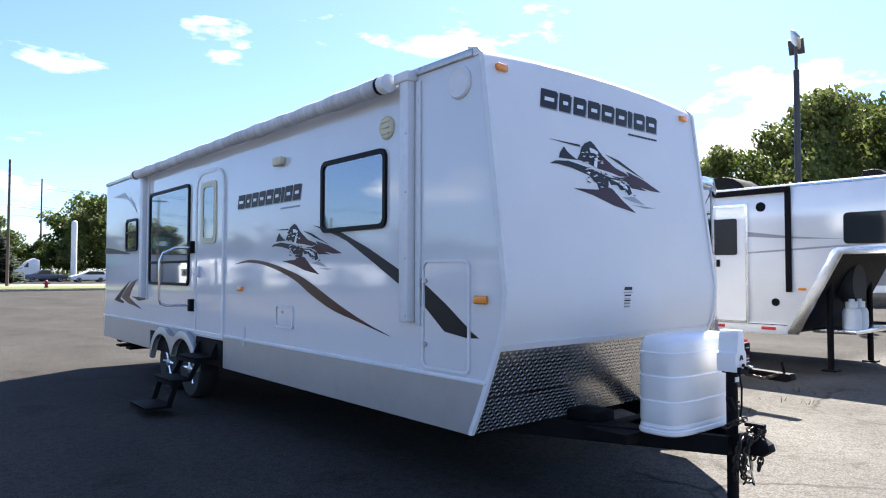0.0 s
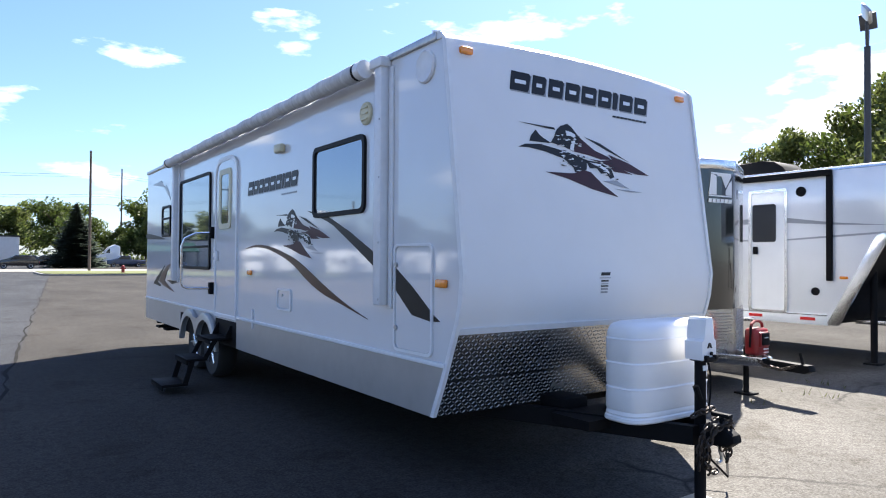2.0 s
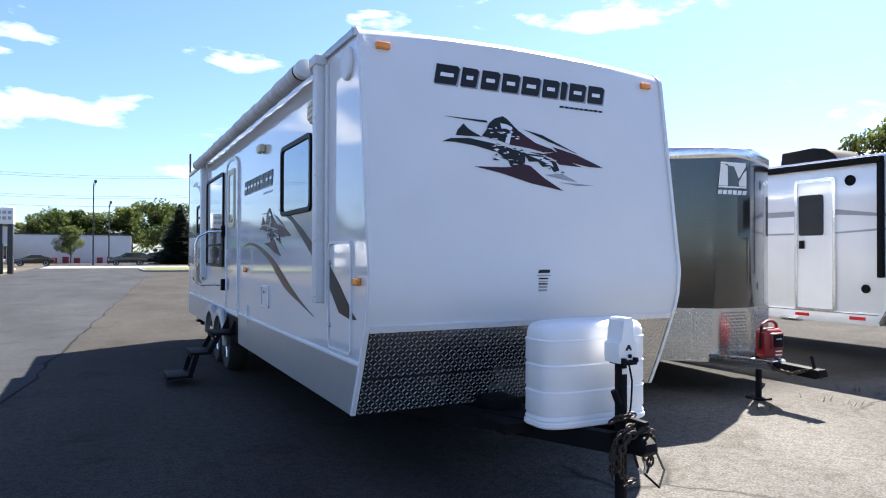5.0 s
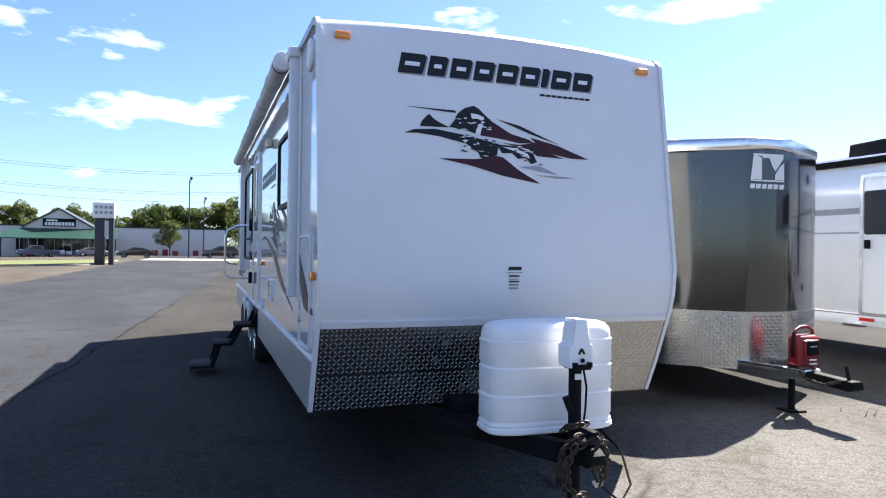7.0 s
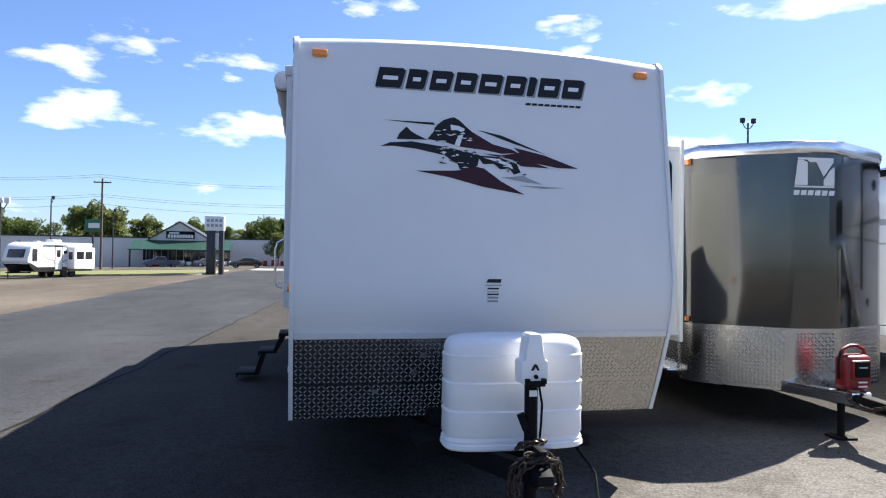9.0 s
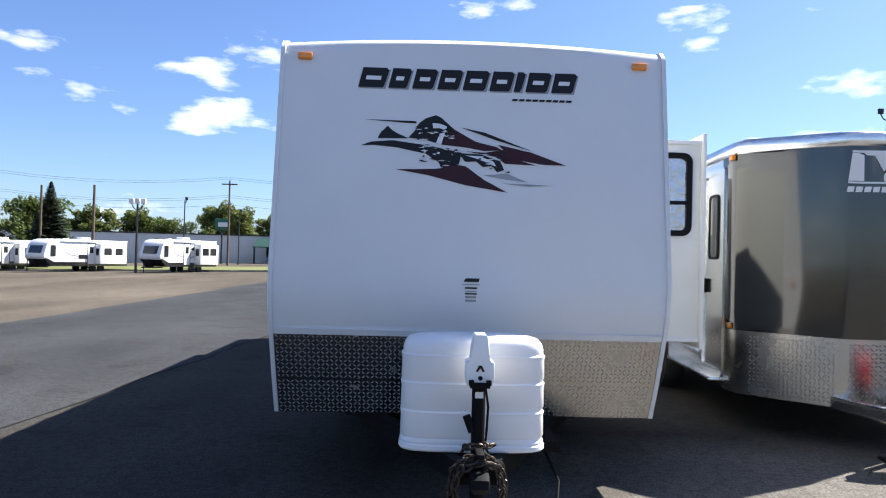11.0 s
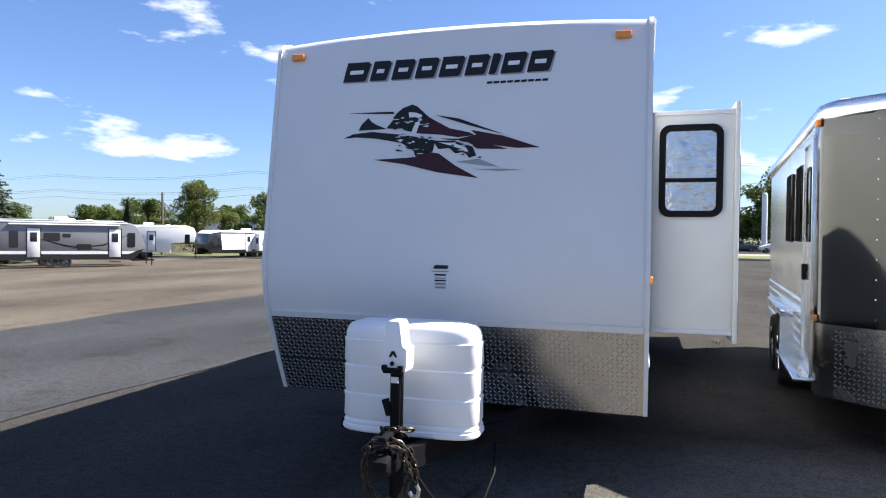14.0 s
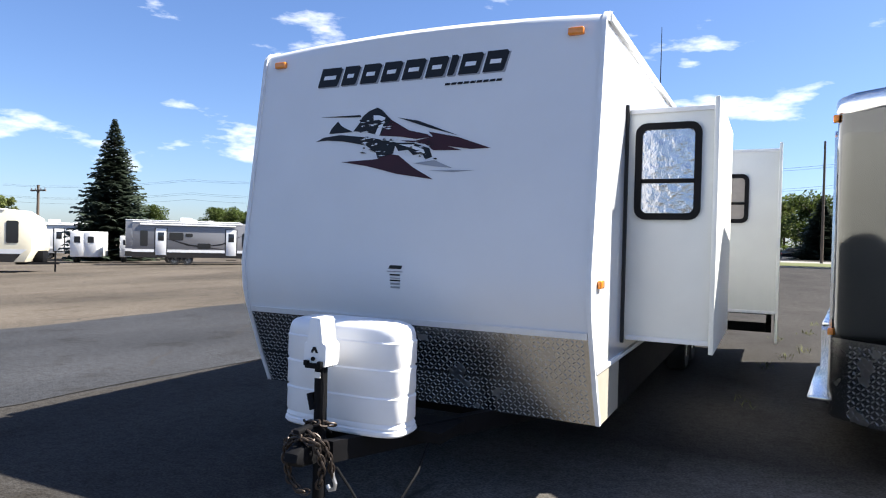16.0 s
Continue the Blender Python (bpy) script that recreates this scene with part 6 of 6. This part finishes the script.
utility_pole(6.9, 80, 13.3, False)
utility_pole(18.25, 130, 17.6, False)
utility_pole(-28.3, 92, 12.1)
utility_pole(-33.0, 62.7, 8.3, False)
utility_pole(-41.8, 69.2, 8.9, False)
utility_pole(-49.9, 58.4, 7.1, False)
utility_pole(-68, 52, 7.8)
utility_pole(-60, 36, 6.8)
utility_pole(-72, 30, 9.5)
utility_pole(-84, 38, 9.5)
for k, (z0, y) in enumerate(((12.2, 92), (11.9, 92), (9.6, 92), (9.3, 92), (8.3, 92))):
    bm = B()
    pts = []
    xs = [-160, -100, -60, -28.6, 10, 55, 140]
    for a, b in zip(xs, xs[1:]):
        for i in range(8):
            t = i / 8
            pts.append((a + (b - a) * t, y, z0 - 2.2 * t * (1 - t) * 1.6))
    tube(bm, pts, 0.014, 5)
    solid("overhead_wire", bm, BLACK, "thin black overhead power line", "power line", group="power lines")

# hydrant and white post on the verge
bm = B()
lathe(bm, [(0.17, 0.15), (0.17, 0.2), (0.13, 0.22), (0.13, 0.62), (0.15, 0.64), (0.12, 0.74), (0.04, 0.80)], 16, (7.0, 60, 0), "z")
box(bm, 6.76, 7.24, 59.93, 60.07, 0.45, 0.58, 0.02)
solid("fire_hydrant", bm, REDP, "red fire hydrant on the grass verge", "fire hydrant")
bm = B()
lathe(bm, [(0.42, 0.0), (0.42, 8.7), (0.38, 9.1), (0.2, 9.3)], 20, (19.5, 111, 0), "z")
solid("white_post", bm, SIGNW, "tall white round post by the far road", "post")


# ---- trees ----
def leaf_cloud(bm, rnd, centre, rad, count, size, flat=1.0):
    c = Vector(centre)
    for _ in range(count):
        d = Vector((rnd.gauss(0, 1), rnd.gauss(0, 1), rnd.gauss(0, 1) * flat)).normalized() * rad * (rnd.random() ** 0.4)
        p = c + Vector((d.x, d.y, d.z * 0.8))
        n = Vector((rnd.gauss(0, 1), rnd.gauss(0, 1), rnd.gauss(0.5, 1))).normalized()
        s = n.orthogonal().normalized()
        t = n.cross(s)
        a = size * rnd.uniform(0.6, 1.3)
        bm.faces.new([bm.verts.new(p + q) for q in (s * a, t * a * 0.55, -s * a, -t * a * 0.55)])


def tree_base(seed, h, spread, leaf, fine=False):
    rnd = random.Random(seed)
    o = thing("tree", "broad leafy green tree with an uneven crown", "tree", group="trees round the lot")
    bm = B()
    tube(bm, [(0, 0, 0), (0.05, 0.03, h * 0.2), (-0.05, 0.05, h * 0.45), (0.05, 0, h * 0.8)], h * 0.018, 8)
    tips = []
    for i in range(16):
        a, z = rnd.uniform(0, 6.28), h * rnd.uniform(0.22, 0.75)
        l = spread * (0.45 + 0.6 * rnd.random()) * (1.1 - 0.6 * max(0, z / h - 0.4))
        tip = (l * math.cos(a), l * math.sin(a), z + h * rnd.uniform(0.05, 0.25))
        tube(bm, [(0, 0, z * 0.85), (tip[0] * 0.5, tip[1] * 0.5, (z + tip[2]) / 2), tip], h * 0.006, 5)
        tips.append(tip)
    part("trunk", bm, BARK, o)
    bm = B()
    for tx, ty, tz in tips:
        leaf_cloud(bm, rnd, (tx, ty, tz), spread * rnd.uniform(0.26, 0.42), 430 if fine else 190, h * (0.015 if fine else 0.026))
    for i in range(16):
        z = h * rnd.uniform(0.35, 0.97)
        k = spread * math.sqrt(max(0.05, 1 - ((z / h - 0.5) / 0.52) ** 2)) * 0.7
        a = rnd.uniform(0, 6.28)
        leaf_cloud(bm, rnd, (k * math.cos(a) * rnd.random(), k * math.sin(a) * rnd.random(), z), spread * rnd.uniform(0.25, 0.4), 430 if fine else 190, h * (0.015 if fine else 0.026))
    part("crown", bm, leaf, o)
    return o


def conifer_base(seed, h, spread):
    rnd = random.Random(seed)
    o = thing("spruce_tree", "dark green conical spruce tree", "tree", group="spruces round the lot")
    bm = B()
    cyl(bm, (0, 0, 0), (0, 0, h * 0.97), h * 0.018, 8, 0.02)
    part("trunk", bm, BARK, o)
    bm = B()
    for k in range(430):
        f = (k + rnd.random()) / 430
        f = f ** 1.25
        z = h * (0.03 + 0.95 * f)
        r = spread * (1 - f) ** 0.9 + 0.08
        a = k * 2.39996 + rnd.uniform(-0.3, 0.3)
        l = r * rnd.uniform(0.7, 1.15)
        d = Vector((math.cos(a), math.sin(a), 0))
        s = Vector((-d.y, d.x, 0))
        for q in range(12):
            t = 0.12 + 0.88 * (q + rnd.random() * 0.8) / 12
            p = d * (l * t) + Vector((0, 0, z - l * 0.30 * t + l * 0.16 * t * t + rnd.uniform(-0.08, 0.08)))
            w = (0.055 * spread * (1.6 - 0.8 * t) + 0.09) * min(1.0, 0.22 + 1.3 * (1 - f))
            for sg in (-1, 1):
                e = p + s * (sg * w * rnd.uniform(1.2, 2.4)) + d * w * 0.9 - Vector((0, 0, w * rnd.uniform(0.2, 1.1)))
                bm.faces.new([bm.verts.new(v) for v in (p, p + d * w * 0.9, e, p + s * (sg * w) - Vector((0, 0, w * 0.4)))])
    part("crown", bm, NEEDLE, o)
    return o


na, nb = tree_base(21, 10, 3.6, LEAF2, True), tree_base(22, 9, 4.2, LEAF, True)
ta, tb, tc = tree_base(1, 10, 4.2, LEAF), tree_base(2, 10, 3.6, LEAF2), tree_base(3, 9, 4.6, LEAF)
ca, cb = conifer_base(4, 10.6, 2.7), conifer_base(5, 11, 2.2)


def put_tree(ob, x, y, k, a=0.0, kz=1.0, first=False):
    m = pose(x, y, ground_z(x), 0, 0, a) @ Matrix.Diagonal((k, k, k * kz, 1))
    if first:
        ob.matrix_world = m
    else:
        copy_thing(ob, m)


put_tree(na, 38.2, 11.8, 1.02, 20, 1.2, True)
put_tree(nb, 41.6, 14.6, 1.05, 80, 1.2, True)
put_tree(na, 40.6, 20.0, 0.78, 200, 1.07)
put_tree(nb, 44.0, 9.0, 1.15, 120)
put_tree(na, 45.5, 13.5, 1.1, 300)
put_tree(ta, 60, 33, 0.62, 20, 1, True)
put_tree(tb, 62, 18, 1.1, 80, 1, True)
put_tree(tc, 60, 2, 1.1, 40, 1, True)
put_tree(na, -49.6, 64.0, 0.73, 60)
put_tree(ca, -45.7, 33.0, 1.38, 0, 0.79, True)
put_tree(ca, 8.2, 104, 1.08, 40, 0.74)
put_tree(na, -6.6, 118, 0.5, 30, 0.98)
put_tree(ca, -42.1, 71.6, 0.84, 50)
put_tree(cb, -56, 60, 0.62, 120, 1.0, True)
put_tree(ta, -51.7, 76.0, 0.74, 33, 0.95)
put_tree(tc, -47.9, 78.0, 0.86, 200, 0.95)
put_tree(ta, 18.5, 128, 1.15, 77)
put_tree(tb, 24, 124, 1.05, 150)
put_tree(tc, 29, 130, 1.5, 10)
put_tree(tb, -33, 79, 0.3, 99)
rnd = random.Random(11)
for i in range(64):
    x = -175 + 4.4 * i + rnd.uniform(-1.5, 1.5)
    y = 172 + rnd.uniform(-4, 12) if x < 6 else 140 + rnd.uniform(-8, 12)
    put_tree((ta, tb, tc)[rnd.randrange(3)], x, y, rnd.uniform(0.85, 1.35), rnd.uniform(0, 360), rnd.uniform(0.8, 1.1))
for i in range(26):
    a = radians(-100 + i * 2.6)
    d = rnd.uniform(95, 130)
    put_tree((ta, tb, tc)[rnd.randrange(3)], d * math.sin(a), d * math.cos(a), rnd.uniform(0.42, 0.72), rnd.uniform(0, 360))
for i in range(16):
    put_tree((ta, tb, tc)[rnd.randrange(3)], 58 + rnd.uniform(0, 25), -10 + 8 * i + rnd.uniform(-3, 3), rnd.uniform(0.9, 1.3) * (0.55 if i > 3 else 1.0), rnd.uniform(0, 360))


# shrubs under the far tree line
bm = B()
rnd = random.Random(31)
for i in range(150):
    x = -60 + 1.05 * i
    y = 150 + rnd.uniform(-4, 4) if x > 4 else 174 + rnd.uniform(-3, 3)
    leaf_cloud(bm, rnd, (x, y, ground_z(x) + rnd.uniform(0.8, 1.8)), rnd.uniform(1.6, 2.8), 46, 0.42)
for i in range(60):
    a = radians(-102 + i * 1.25)
    leaf_cloud(bm, rnd, (112 * math.sin(a), 112 * math.cos(a), ground_z(112 * math.sin(a)) + rnd.uniform(0.5, 1.6)), rnd.uniform(1.8, 3.2), 46, 0.42)
for i in range(40):
    leaf_cloud(bm, rnd, (56 + rnd.uniform(-4, 8), -6 + 1.6 * i, rnd.uniform(0.6, 1.8)), rnd.uniform(1.4, 2.6), 60, 0.3)
solid("shrub_line", bm, LEAF, "dense green shrubs under the far trees", "shrubs", kind="stuff")

# dry weeds growing out of the asphalt joints
bm = B()
rnd = random.Random(21)
for cx, cy, k in ((2.05, 5.6, 26), (2.3, 6.6, 18), (2.55, 7.4, 22), (2.2, 8.6, 20), (2.7, 9.8, 26), (1.9, 3.3, 12), (2.9, 11.5, 20), (3.0, 0.5, 10), (3.9, 0.2, 12), (4.6, 0.5, 12)):
    for i in range(k):
        x, y = cx + rnd.gauss(0, 0.06), cy + rnd.gauss(0, 0.16)
        a, hh = rnd.uniform(0, 6.28), rnd.uniform(0.03, 0.09)
        dx, dy = math.cos(a) * 0.05, math.sin(a) * 0.05
        bm.faces.new([bm.verts.new(v) for v in ((x - dy * 0.12, y + dx * 0.12, 0.002), (x + dy * 0.12, y - dx * 0.12, 0.002), (x + dx, y + dy, hh))])
solid("weeds", bm, GRASS, "dry yellow weeds growing from asphalt joints", "weeds", kind="stuff")
